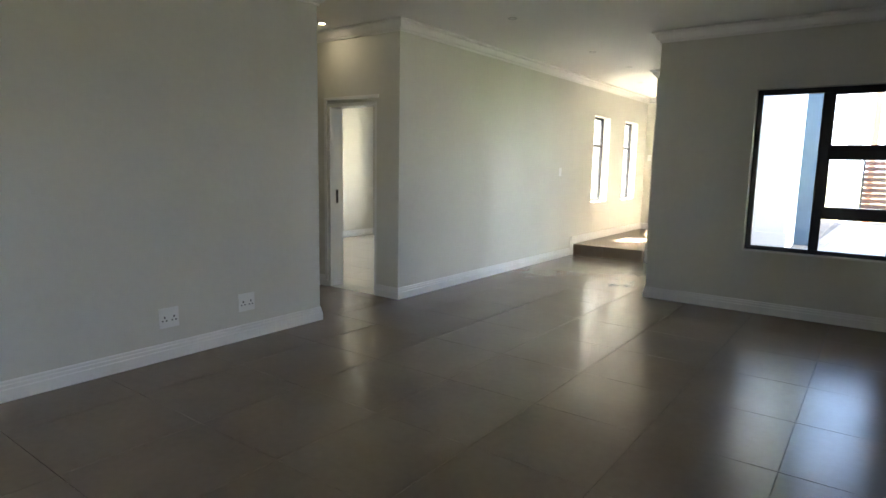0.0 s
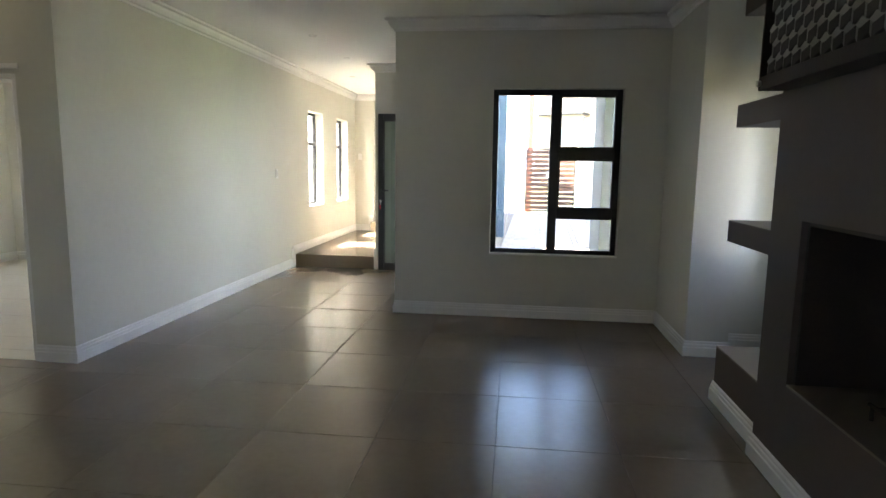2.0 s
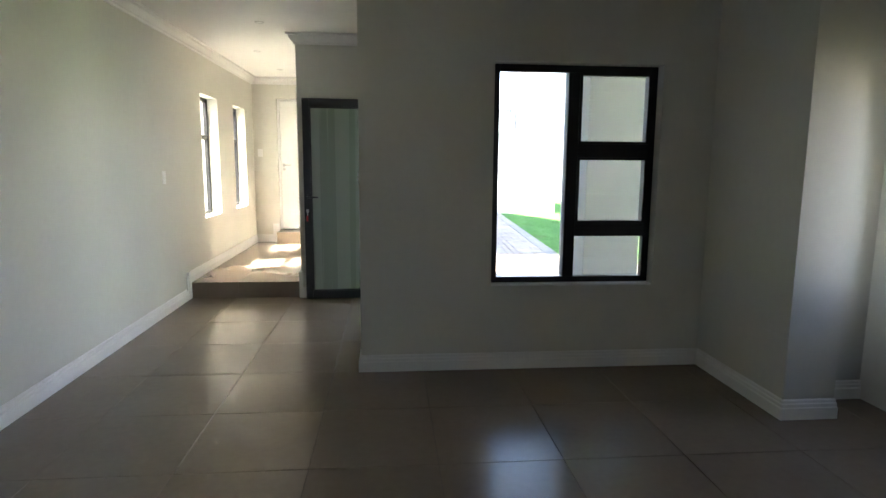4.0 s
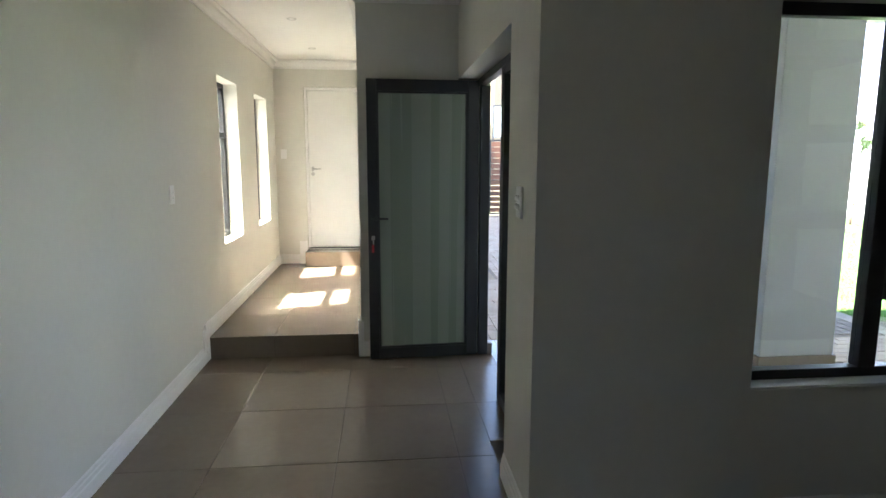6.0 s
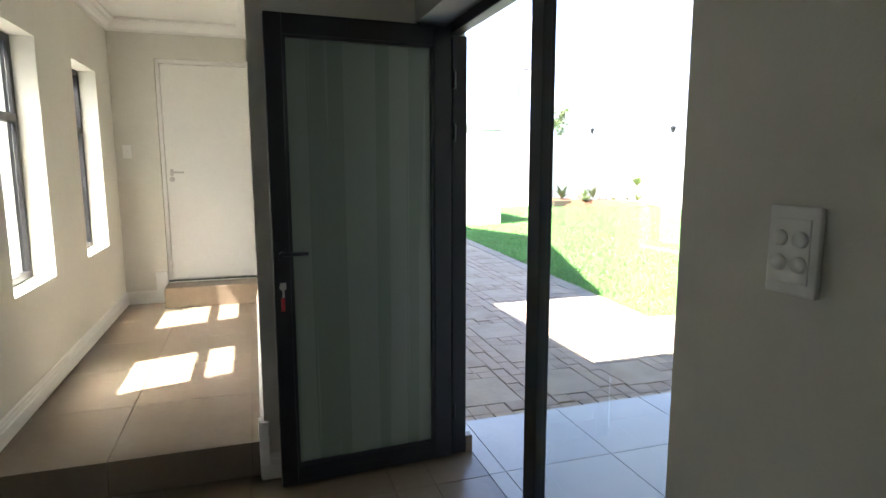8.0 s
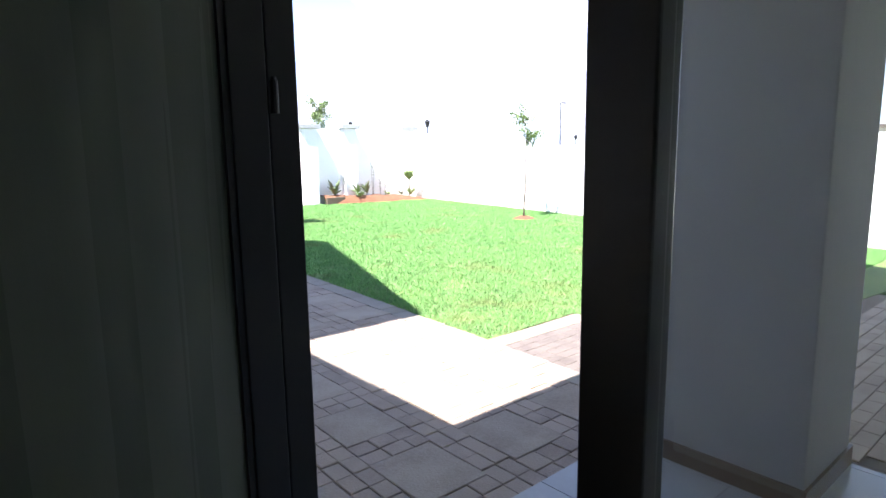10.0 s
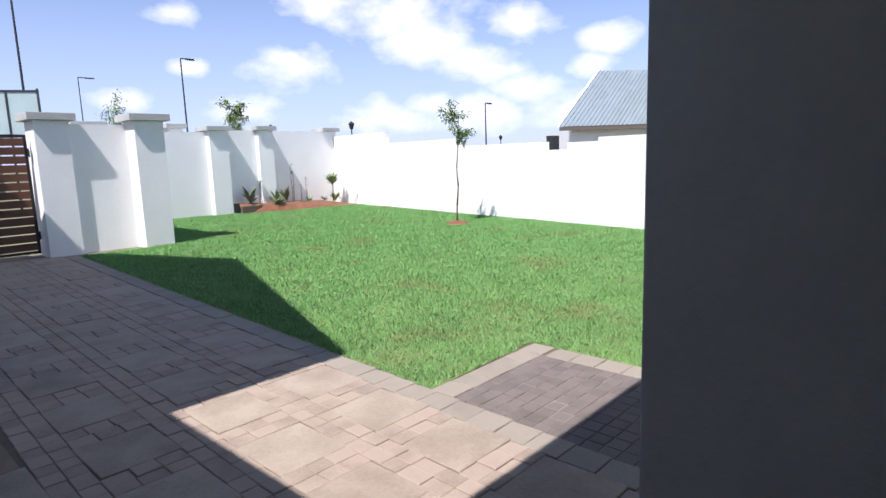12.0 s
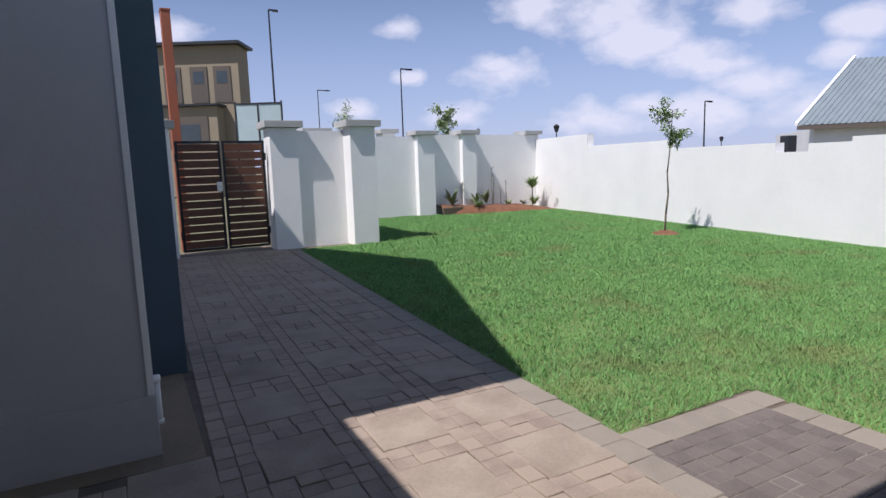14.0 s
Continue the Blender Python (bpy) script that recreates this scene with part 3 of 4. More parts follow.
switch(pose(1.93, 2.09, 1.355, 0, 0, -90), .085, .13, [(-.017, .018), (.017, .018), (-.017, -.018), (.017, -.018)], "white switch plate with four round buttons")
switch(pose(0.0, 3.665, 1.30, 0, 0, 90), .07, .12, [(0, .018), (0, -.018)], "white switch plate with two buttons on the long wall")
switch(pose(0.10, 7.52, 1.59), .075, .12, [(0, 0)], "white switch plate beside the end door")


def downlight(x, y, lit):
    d = thing("downlight", "lit round recessed lamp in the ceiling" if lit else "unlit round recessed lamp in the ceiling", "ceiling lamp", "downlights", pose(x, y, CEIL))
    bm = bmesh.new()
    r0, r1, n = .030, .044, 24
    ring = [[bm.verts.new((r * math.cos(6.2832 * i / n), r * math.sin(6.2832 * i / n), z)) for i in range(n)] for r, z in ((r1, -.001), (r1 - .004, -.007), (r0, -.006), (r0 - .002, -.0005))]
    for a, b in zip(ring, ring[1:]):
        for i in range(n):
            bm.faces.new((a[i], a[(i + 1) % n], b[(i + 1) % n], b[i]))
    bmesh.ops.recalc_face_normals(bm, faces=bm.faces)
    part("rim", bm, M_STEEL, d, "", True)
    bm = bmesh.new()
    add_tube(bm, (0, 0, -.004), (0, 0, -.0012), .027, .029, 24)
    part("bulb", bm, M_LAMP if lit else M_PLAST, d)


for x, y, lit in ((-.78, -.29, True), (.93, .53, False), (.93, 2.45, False), (.93, 3.72, False), (.58, 5.24, False), (.59, 6.66, False), (3.2, .42, False)):
    downlight(x, y, lit)

# ---------- outside: ground, house wing, porch column ----------
G = -0.03
structure(part("ground", boxes((-400, 500, -300, 600, -0.5, -0.10)), M_EARTH), "dry open ground to the horizon", "ground")
structure(part("path_bed", boxes((1.2, 9.0, 4.49, 16.2, -0.15, G - .010), (4.70, 9.0, 2.095, 4.49, -0.15, G - .012)), M_SAND), "sandy bed of the paved path", "pavement")


def lean(y):
    """Sideways run of the path's edge at y."""
    return 0.0625 * (y - 6.21)


structure(part("cobble_bed", boxes((4.74, 5.86, 4.495, 6.03, -0.10, G - .007)), M_PALESAND), "pale sand bed of the dark cobbles", "pavement")
bm = bmesh.new()
outline = [(4.86, 6.23), (6.03, 6.27), (6.06, 4.9), (13.0, 4.0), (13.0, 8.3), (15.1, 20.6), (6.9, 20.3), (6.9, 15.3), (5.40, 15.2)]
top = [bm.verts.new((x, y, G - .004)) for x, y in outline]
bot = [bm.verts.new((x, y, -.14)) for x, y in outline]
bm.faces.new(top)
for i in range(len(top)):
    j = (i + 1) % len(top)
    bm.faces.new((top[i], bot[i], bot[j], top[j]))
bmesh.ops.recalc_face_normals(bm, faces=bm.faces)
structure(part("lawn", bm, M_TURF), "sunlit green lawn with dry patches", "lawn")

wing = thing("house_wing", "white gabled house wing with a blue pilaster", "house")
bm = bmesh.new()
XW = 2.60
prof = [(7.40, -.1), (15.0, -.1), (15.0, 4.2), (11.1, 6.5), (7.40, 4.05)]
rings = [[bm.verts.new((x, y, z)) for y, z in prof] for x in (1.42, XW)]
bm.faces.new(rings[0])
bm.faces.new(rings[1][::-1])
for i in range(5):
    j = (i + 1) % 5
    bm.faces.new((rings[0][i], rings[1][i], rings[1][j], rings[0][j]))
bmesh.ops.recalc_face_normals(bm, faces=bm.faces)
for fc in [fc for fc in bm.faces if fc.normal.z < -.9]:
    bm.faces.remove(fc)

# the end passage lies inside the wing's corner: the wing starts beyond it
part("wall", bm, M_EXT, wing)
part("rear_wall", boxes((-3.5, 1.415, 7.78, 15.0, -.1, 4.0)), M_EXT, wing)
part("front_wall", boxes((1.41, XW, 7.372, 7.399, -.1, 3.6)), M_WING, wing, "plastered front wall toned greyer than the white wing walls")
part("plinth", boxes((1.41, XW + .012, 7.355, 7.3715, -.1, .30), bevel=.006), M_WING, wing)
part("corner_strip", boxes((XW - .028, XW + .006, 7.362, 7.3715, .302, 3.6), bevel=.003), M_EXT, wing, "white corner strip")
for y0, z0, y1, z1 in ((6.62, 3.57, 11.1, 6.62), (15.2, 4.15, 11.1, 6.62)):
    bm = bmesh.new()
    a = [bm.verts.new(p) for x in (-0.4, 2.78) for p in ((x, y0, z0), (x, y1, z1), (x, y1, z1 + .1), (x, y0, z0 + .1))]
    bm.faces.new(a[:4])
    bm.faces.new(a[4:][::-1])
    for i in range(4):
        j = (i + 1) % 4
        bm.faces.new((a[i], a[4 + i], a[4 + j], a[j]))
    bmesh.ops.recalc_face_normals(bm, faces=bm.faces)
    part("roof", bm, M_ROOF, wing)
part("pilaster", boxes((2.45, 2.865, 8.74, 9.35, -.1, 4.3), bevel=.006), M_BLUE, wing, "slate blue pilaster")
for y, z in ((11.2, 1.05), (11.2, 2.05), (13.2, 1.05), (13.2, 2.05)):
    w = part("window", boxes((XW - .02, XW + .025, y, y + .5, z, z + .045), (XW - .02, XW + .025, y, y + .5, z + .555, z + .6), (XW - .02, XW + .025, y, y + .045, z + .045, z + .555), (XW - .02, XW + .025, y + .455, y + .5, z + .045, z + .555)), M_FRAME, wing)
    part("pane", boxes((XW + .002, XW + .008, y + .045, y + .455, z + .045, z + .555)), M_PANE, w)
bm = bmesh.new()
add_tube(bm, (2.622, 7.47, .10), (2.622, 7.47, .36), .016, seg=14)
add_tube(bm, (2.622, 7.47, .34), (2.622, 7.47, .375), .021, seg=14)
add_tube(bm, (2.622, 7.47, .10), (2.622, 7.47, .125), .021, seg=14)
add_tube(bm, (2.622, 7.47, .36), (2.59, 7.47, .36), .014, seg=10)
tagged(part("drain_pipe", bm, M_PLAST, None, "", True), "short white plastic drain pipe at the wall corner", "pipe")

col = thing("porch_column", "broad grey plastered porch column with a tile skirting", "column")
part("shaft", boxes((4.10, 4.68, 3.62, 4.49, -.05, 2.72), bevel=.008), M_EXTG, col)
for r in ((4.085, 4.0985, 3.605, 4.505, 0.0, .095), (4.0985, 4.6815, 3.605, 3.6185, 0.0, .095), (4.0985, 4.6815, 4.4915, 4.505, -.03, .095), (4.6815, 4.695, 3.605, 4.505, 0.0, .095)):
    part("skirting", boxes(r), M_TILE, col)


# ---------- boundary walls ----------
def pillar(x0, x1, y0, y1, h):
    p = thing("wall_pillar", "white plastered boundary pillar with a grey cap", "pillar", "boundary pillars")
    part("shaft", boxes((x0, x1, y0, y1, -.12, h - .13), bevel=.006), M_EXT, p)
    part("cap", boxes((x0 - .10, x1 + .10, y0 - .10, y1 + .10, h - .128, h), bevel=.01), M_CAP, p)


pillar(5.04, 5.56, 15.34, 15.86, 2.40)
pillar(6.50, 7.02, 15.02, 15.54, 2.40)
pillar(3.0, 3.34, 15.50, 15.90, 2.40)
pillar(7.15, 7.80, 20.50, 21.0, 2.62)
pillar(9.47, 9.86, 20.50, 21.0, 2.60)
pillar(10.37, 10.93, 20.0, 20.5, 2.52)
pillar(12.0, 12.5, 20.15, 20.7, 2.55)
pillar(14.75, 15.25, 20.55, 21.05, 2.55)
structure(part("boundary_wall", boxes((5.56, 6.50, 15.42, 15.66, -.12, 2.22)), M_EXT), "white plastered boundary wall", "boundary wall")
structure(part("boundary_wall", boxes((6.72, 6.96, 15.54, 20.3, -.12, 2.24), (6.96, 10.37, 20.22, 20.44, -.12, 2.36), (10.93, 12.0, 20.32, 20.54, -.12, 2.42), (12.5, 14.75, 20.55, 20.77, -.12, 2.42)), M_EXT), "white plastered boundary wall behind the lawn", "boundary wall")
turn = Matrix.Translation((15.15, 20.65, 0)) @ Matrix.Rotation(math.atan2(-.178, 1.0), 4, "Z")
bm = bmesh.new()
for a, b, h in ((-3.37, 0, 2.25), (-6.85, -3.37, 1.90), (-9.9, -6.85, 1.70), (-10.6, -9.9, 1.52), (-11.4, -10.6, 1.66), (-26, -11.4, 1.74)):
    add_box(bm, 0.0, .22, a, b, -.12, h, m=turn)
structure(part("boundary_wall", bm, M_EXT), "sunlit white boundary wall stepping down along the lawn", "boundary wall")
structure(part("boundary_wall", boxes((-30, 30, -16, -15.8, -.12, 2.2), (-9, -8.8, -15.8, 30, -.12, 1.6)), M_EXT), "white boundary wall", "boundary wall")


# ---------- double gate ----------
def gate():
    g = thing("driveway_gate", "closed double gate of dark wooden slats in a black frame", "gate")
    y0, y1, z0, z1 = 15.60, 15.64, 0.04, 2.05
    for x0, x1 in ((3.42, 4.185), (4.215, 4.98)):
        lf = part("gate_frame", boxes((x0, x0 + .045, y0, y1, z0, z1), (x1 - .045, x1, y0, y1, z0, z1), (x0 + .045, x1 - .045, y0, y1, z0, z0 + .045), (x0 + .045, x1 - .045, y0, y1, z1 - .045, z1), (x0 + .045, x1 - .045, y0 + .004, y1 - .004, 1.02, 1.05)), M_FRAME, g)
        n, step = 13, (z1 - z0 - .10) / 13
        for i in range(n):
            zz = z0 + .05 + i * step
            part("board", boxes((x0 + .046, x1 - .046, y0 - .012, y0 + .012, zz + .011, zz + step - .011), bevel=.003), M_WOOD, lf)
        for hz in (.35, 1.75):
            hx = x0 if x0 < 4 else x1
            bm = bmesh.new()
            add_tube(bm, (hx, y0 - .02, hz - .07), (hx, y0 - .02, hz + .07), .022)
            part("hinge", bm, M_FRAME, lf)
    lk = part("lock_box", boxes((4.08, 4.175, y0 - .05, y0 - .013, 1.13, 1.30), bevel=.006), M_PLAST, g, "pale metal lock box")
    bm = bmesh.new()
    add_tube(bm, (4.13, y0 - .05, 1.22), (4.13, y0 - .09, 1.22), .010)
    add_tube(bm, (4.13, y0 - .085, 1.22), (4.19, y0 - .085, 1.22), .009)
    part("handle", bm, M_STEEL, lk)


gate()


# ---------- planting ----------
def leaf_mesh(bm, at, way, length, width, droop=0.3):
    way = way.normalized()
    side = way.cross(Vector((0, 0, 1)))
    side = (side.normalized() if side.length > 1e-3 else Vector((1, 0, 0))) * width / 2
    mid = at + way * length * .5 + Vector((0, 0, .04 * length))
    tip = at + way * length - Vector((0, 0, droop * length))
    a, b, c, d = [bm.verts.new(v) for v in (at, mid + side, tip, mid - side)]
    bm.faces.new((a, b, c, d))


def young_tree(x, y, h, crown_r, crown_z, leaves, seed, label, leaf=.075):
    rnd = random.Random(seed)
    t = thing("young_tree", label, "tree", "young trees", pose(x, y, G))
    bm = bmesh.new()
    pts = [Vector((rnd.uniform(-.008, .008) * h + .008 * h * i, rnd.uniform(-.008, .008) * h, h * i / 6)) for i in range(7)]
    for i in range(6):
        add_tube(bm, pts[i], pts[i + 1], h * .0095 * (1 - i * .13), h * .0095 * (1 - (i + 1) * .13), 8)
    part("trunk", bm, M_BARK, t, "", True)
    bl, bc = bmesh.new(), bmesh.new()
    for k in range(16):
        s = pts[3].lerp(pts[6], rnd.random())
        s.z = rnd.uniform(crown_z[0], crown_z[1] - .1)
        a = rnd.uniform(0, 6.28)
        out = Vector((math.cos(a), math.sin(a), rnd.uniform(.2, 1.1))).normalized() * crown_r * rnd.uniform(.5, 1.15)
        e = s + out
        add_tube(bl, s, e, .008, .003, 5)
        for j in range(leaves // 16):
            f = rnd.uniform(.25, 1.1)
            p = s + out * f + Vector((rnd.gauss(0, .09), rnd.gauss(0, .09), rnd.gauss(0, .09))) * crown_r * 1.2
            leaf_mesh(bc, p, Vector((rnd.gauss(0, 1), rnd.gauss(0, 1), rnd.gauss(-.2, .6))), leaf * rnd.uniform(.7, 1.4), leaf * .5)
    part("limbs", bl, M_BARK, t)
    part("crown", bc, M_LEAF, t)


young_tree(12.07, 12.26, 2.45, .36, (1.70, 2.62), 620, 3, "slim young tree with a thin leafy crown on the lawn", .08)
young_tree(24.3, 44.4, 5.7, 1.0, (3.2, 6.0), 900, 5, "young street tree beyond the boundary wall", .24)
young_tree(22.7, 62.7, 6.6, 1.6, (4.4, 7.2), 500, 6, "thin street tree beyond the boundary wall", .26)
bm = bmesh.new()
bmesh.ops.create_cone(bm, cap_ends=True, segments=14, radius1=.32, radius2=.10, depth=.08, matrix=Matrix.Translation((12.07, 12.26, G + .035)))
structure(part("tree_pit", bm, M_SOIL), "ring of red soil round the tree", "soil")

# raised flower bed in the corner
bm = bmesh.new()
rnd = random.Random(11)
nx, ny = 26, 10
grid = []
for i in range(nx + 1):
    rowv = []
    for j in range(ny + 1):
        u, v = i / nx, j / ny
        x = 11.05 + u * 4.0
        yf = 19.75 - .1 * math.sin(u * 3.1) - u * .9
        y = yf + v * (20.5 - yf)
        edge = min(1, 5 * v) * min(1, (1 - u) * 5)
        rowv.append(bm.verts.new((x, y, G - .02 + edge * (.30 - .18 * u) + rnd.uniform(-.025, .025))))
    grid.append(rowv)
for i in range(nx):
    for j in range(ny):
        bm.faces.new((grid[i][j], grid[i + 1][j], grid[i + 1][j + 1], grid[i][j + 1]))
structure(part("flower_bed", bm, M_SOIL, None, "", True), "raised bed of red soil in the garden corner", "flower bed")
tagged(part("log_edging", boxes((11.02, 11.7, 19.68, 19.78, G, .20), bevel=.02), M_BARK), "dark timber edge at the end of the bed", "edging")


def strap_plant(x, y, z, n, length, width, label, seed, up=1.0, mat=None, stem=0.0):
    rnd = random.Random(seed)
    p = thing("shrub", label, "plant", "bed plants", pose(x, y, z))
    bm = bmesh.new()
    for k in range(n):
        a = rnd.uniform(0, 6.28)
        leaf_mesh(bm, Vector((0, 0, stem + rnd.uniform(0, .08))), Vector((math.cos(a), math.sin(a), up * rnd.uniform(.3, 1.6))), length * rnd.uniform(.6, 1.1), width, .15)
    part("leaves", bm, mat or M_LEAF, p)
    if stem:
        bm = bmesh.new()
        add_tube(bm, (0, 0, -.05), (0.01, 0, stem + .05), .022, .014, 7)
        part("stem", bm, M_BARK, p)


def spike_plant(x, y, z, h, seed, label):
    rnd = random.Random(seed)
    p = thing("shrub", label, "plant", "bed plants", pose(x, y, z))
    bm = bmesh.new()
    add_tube(bm, (0, 0, -.05), (rnd.uniform(-.04, .04), 0, h), .012, .005, 6)
    part("stem", bm, M_BARK, p)
    bm = bmesh.new()
    for k in range(18):
        zz = h * rnd.uniform(.25, 1.0)
        a = rnd.uniform(0, 6.28)
        leaf_mesh(bm, Vector((0, 0, zz)), Vector((math.cos(a), math.sin(a), .7)), .13, .035)
    part("leaves", bm, M_DRYLEAF, p)


strap_plant(14.45, 19.85, .12, 120, .55, .045, "spiky green rosette plant on a short stem", 21, 1.1, None, .50)
strap_plant(14.45, 19.75, .10, 60, .42, .045, "low green shrub under the rosette plant", 22)
strap_plant(11.45, 19.95, .22, 18, .62, .14, "dark broad-leaved plant at the end of the bed", 23, 1.9, M_DRYLEAF)
strap_plant(12.35, 19.95, .20, 26, .50, .06, "small green tuft in the red soil", 24, 1.2)
strap_plant(12.75, 20.0, .20, 20, .60, .08, "dark green tuft in the red soil", 25, 1.7, M_DRYLEAF)
strap_plant(15.0, 19.1, .06, 40, .34, .04, "low grey-green tuft at the edge of the bed", 26, .8)
strap_plant(12.25, 19.65, .16, 40, .28, .06, "yellow-green ground cover in the bed", 27, .6)
strap_plant(13.9, 19.6, .14, 24, .22, .04, "small dry tuft in the red soil", 28, .8, M_DRYLEAF)
strap_plant(13.4, 19.7, .14, 18, .24, .05, "small green tuft beside the dry stems", 29, .9)
spike_plant(13.05, 20.1, .18, 1.15, 31, "tall thin flower stem in the bed")
spike_plant(13.12, 20.15, .18, .95, 35, "thin flower stem beside the tall one")
spike_plant(13.55, 20.05, .18, .75, 32, "short thin flower stem in the bed")
spike_plant(13.3, 20.0, .18, .50, 33, "small dry stem in the bed")
spike_plant(15.0, 19.5, .08, .9, 34, "dry stem by the corner of the bed")
spike_plant(11.9, 20.05, .2, .7, 36, "thin bent stem near the timber edge")

# lawn blades
rng = np.random.default_rng(5)
N = 560000
ptsx = rng.uniform(4.8, 15.2, N)
ptsy = 5.0 + 15.5 * rng.random(N) ** 1.35
inside = ptsx > 4.86 + 0.0625 * (ptsy - 6.21)
inside &= ~((ptsx < 6.05) & (ptsy < 6.25))
inside &= ptsx < 11.46 + .178 * ptsy - .03
inside &= ~((ptsx < 7.05) & (ptsy > 15.0))
inside &= ~((ptsx > 11.0) & (ptsy > 19.75 - (ptsx - 11.0) * .22))
ptsx, ptsy = ptsx[inside], ptsy[inside]
n = len(ptsx)
far = np.clip((ptsy - 5) / 14, 0, 1)
tuft = 0.5 + 0.5 * np.sin(ptsx * 5.1 + 1.3 * np.sin(ptsy * 3.7)) * np.sin(ptsy * 4.3 + 1.1 * np.sin(ptsx * 2.9))
ang, hgt, wid = rng.uniform(0, 6.283, n), rng.uniform(.018, .040, n) * (.75 + .5 * tuft), rng.uniform(.0018, .0042, n) * (1 + 2.6 * far)
lx, ly = rng.normal(0, .018, n), rng.normal(0, .018, n)
co = np.empty((n, 3, 3))
co[:, 0] = np.stack([ptsx - np.cos(ang) * wid, ptsy - np.sin(ang) * wid, np.full(n, G - .006)], -1)
co[:, 1] = np.stack([ptsx + np.cos(ang) * wid, ptsy + np.sin(ang) * wid, np.full(n, G - .006)], -1)
co[:, 2] = np.stack([ptsx + lx, ptsy + ly, G + hgt], -1)
me = bpy.data.meshes.new("grass")
me.vertices.add(n * 3)
me.vertices.foreach_set("co", co.ravel())
me.loops.add(n * 3)
me.loops.foreach_set("vertex_index", np.arange(n * 3, dtype=np.int32))
me.polygons.add(n)
me.polygons.foreach_set("loop_start", np.arange(0, n * 3, 3, dtype=np.int32))
me.update(calc_edges=True)
me.materials.append(M_GRASS)
tagged(new("grass", me), "short mown green grass with paler dry patches", "grass", "", "stuff")


# ---------- beyond the walls ----------
def street_lamp(x, y, top, arm, label, lantern=False):
    s = thing("street_lamp", label, "street lamp", "street lamps", pose(x, y, -.1))
    bm = bmesh.new()
    add_tube(bm, (0, 0, 0), (0, 0, top), .10, .06, 8)
    part("pole", bm, M_POLE, s)
    if lantern:
        bm = bmesh.new()
        bmesh.ops.create_cone(bm, cap_ends=True, segments=8, radius1=.16, radius2=.30, depth=.55, matrix=Matrix.Translation((0, 0, top + .25)))
        bmesh.ops.create_cone(bm, cap_ends=True, segments=8, radius1=.36, radius2=.05, depth=.25, matrix=Matrix.Translation((0, 0, top + .65)))
        part("lantern", bm, M_POLE, s)
    else:
        bm = boxes((0, arm, -.05, .05, top - .06, top + .06), (arm * .45, arm, -.12, .12, top - .10, top - .02), bevel=.01)
        part("lamp_head", bm, M_POLE, s)


street_lamp(13.5, 51.5, 13.7, .7, "tall dark street lamp pole")
street_lamp(29.9, 94.3, 13.5, 2.0, "far dark street lamp with a flat arm")
street_lamp(28.4, 60.4, 11.4, 1.3, "dark street lamp with a flat arm")
street_lamp(55.3, 45.4, 7.2, 1.1, "dark street lamp with a flat arm beyond the wall")
street_lamp(41.8, 52.3, 4.6, 0, "dark lantern post beyond the wall", True)
street_lamp(45.5, 73.4, 5.6, 0, "far dark lantern post", True)
street_lamp(83.3, 64.3, 3.9, 0, "far dark lantern post beyond the wall", True)


def flats():
    h = thing("neighbour_house", "beige two-storey house with a mono-pitch roof", "house", at=pose(0, 0, 0) @ Matrix.Translation((9.85, 44.4, 0)) @ Matrix.Rotation(radians(-28.5), 4, "Z"))
    part("wall", boxes((-5.75, -.15, 0, 2, 0, 9.5)), M_BEIGE, h)
    part("lower_wall", boxes((-5.05, -1.3, -1.2, -.001, 0, 5.6)), M_BEIGE, h, "beige lower storey")
    part("roof", boxes((-5.9, .15, -.5, 2.3, 9.5, 9.68)), M_POLE, h)
    part("lower_roof", boxes((-5.04, -1.1, -1.5, -.002, 5.62, 5.74)), M_POLE, h)
    for x0 in (-4.75, -3.05, -1.55):
        s = part("window_surround", boxes((x0 - .22, x0 + .88, -.06, -.001, 5.95, 8.2)), M_TAUPE, h, "taupe window surround")
        part("pane", boxes((x0, x0 + .66, -.075, -.061, 7.15, 7.9)), M_PANE, s)
    s = part("window_surround", boxes((-4.4, -1.9, -1.26, -1.201, 3.0, 5.0)), M_TAUPE, h, "taupe window surround")
    part("pane", boxes((-3.9, -2.4, -1.275, -1.261, 3.3, 4.5)), M_PANE, s)


flats()

op = thing("gate_pillar", "tall orange plastered pillar beyond the gate", "pillar")
part("shaft", boxes((3.50, 3.67, 17.0, 17.3, -.1, 4.62), bevel=.008), M_ORANGE, op)
part("cap", boxes((3.49, 3.68, 16.99, 17.31, 4.621, 4.66), bevel=.008), M_ORANGE, op)
sc = thing("balcony_screen", "pale glass screen in a dark frame beyond the gate", "screen", at=Matrix.Translation((6.45, 27.4, 0)) @ Matrix.Rotation(radians(-28), 4, "Z"))
part("frame", boxes((0, .06, 0, .06, 0, 4.05), (1.72, 1.78, 0, .06, 0, 4.05), (.84, .90, 0, .06, 0, 4.0), (.06, 1.72, 0, .06, 3.93, 4.0), (.06, 1.72, 0, .06, 2.5, 2.56)), M_POLE, sc)
for x in (.06, .90):
    part("pane", boxes((x, x + (.78 if x < .5 else .82), .02, .04, 2.56, 3.93)), M_SCREEN, sc)


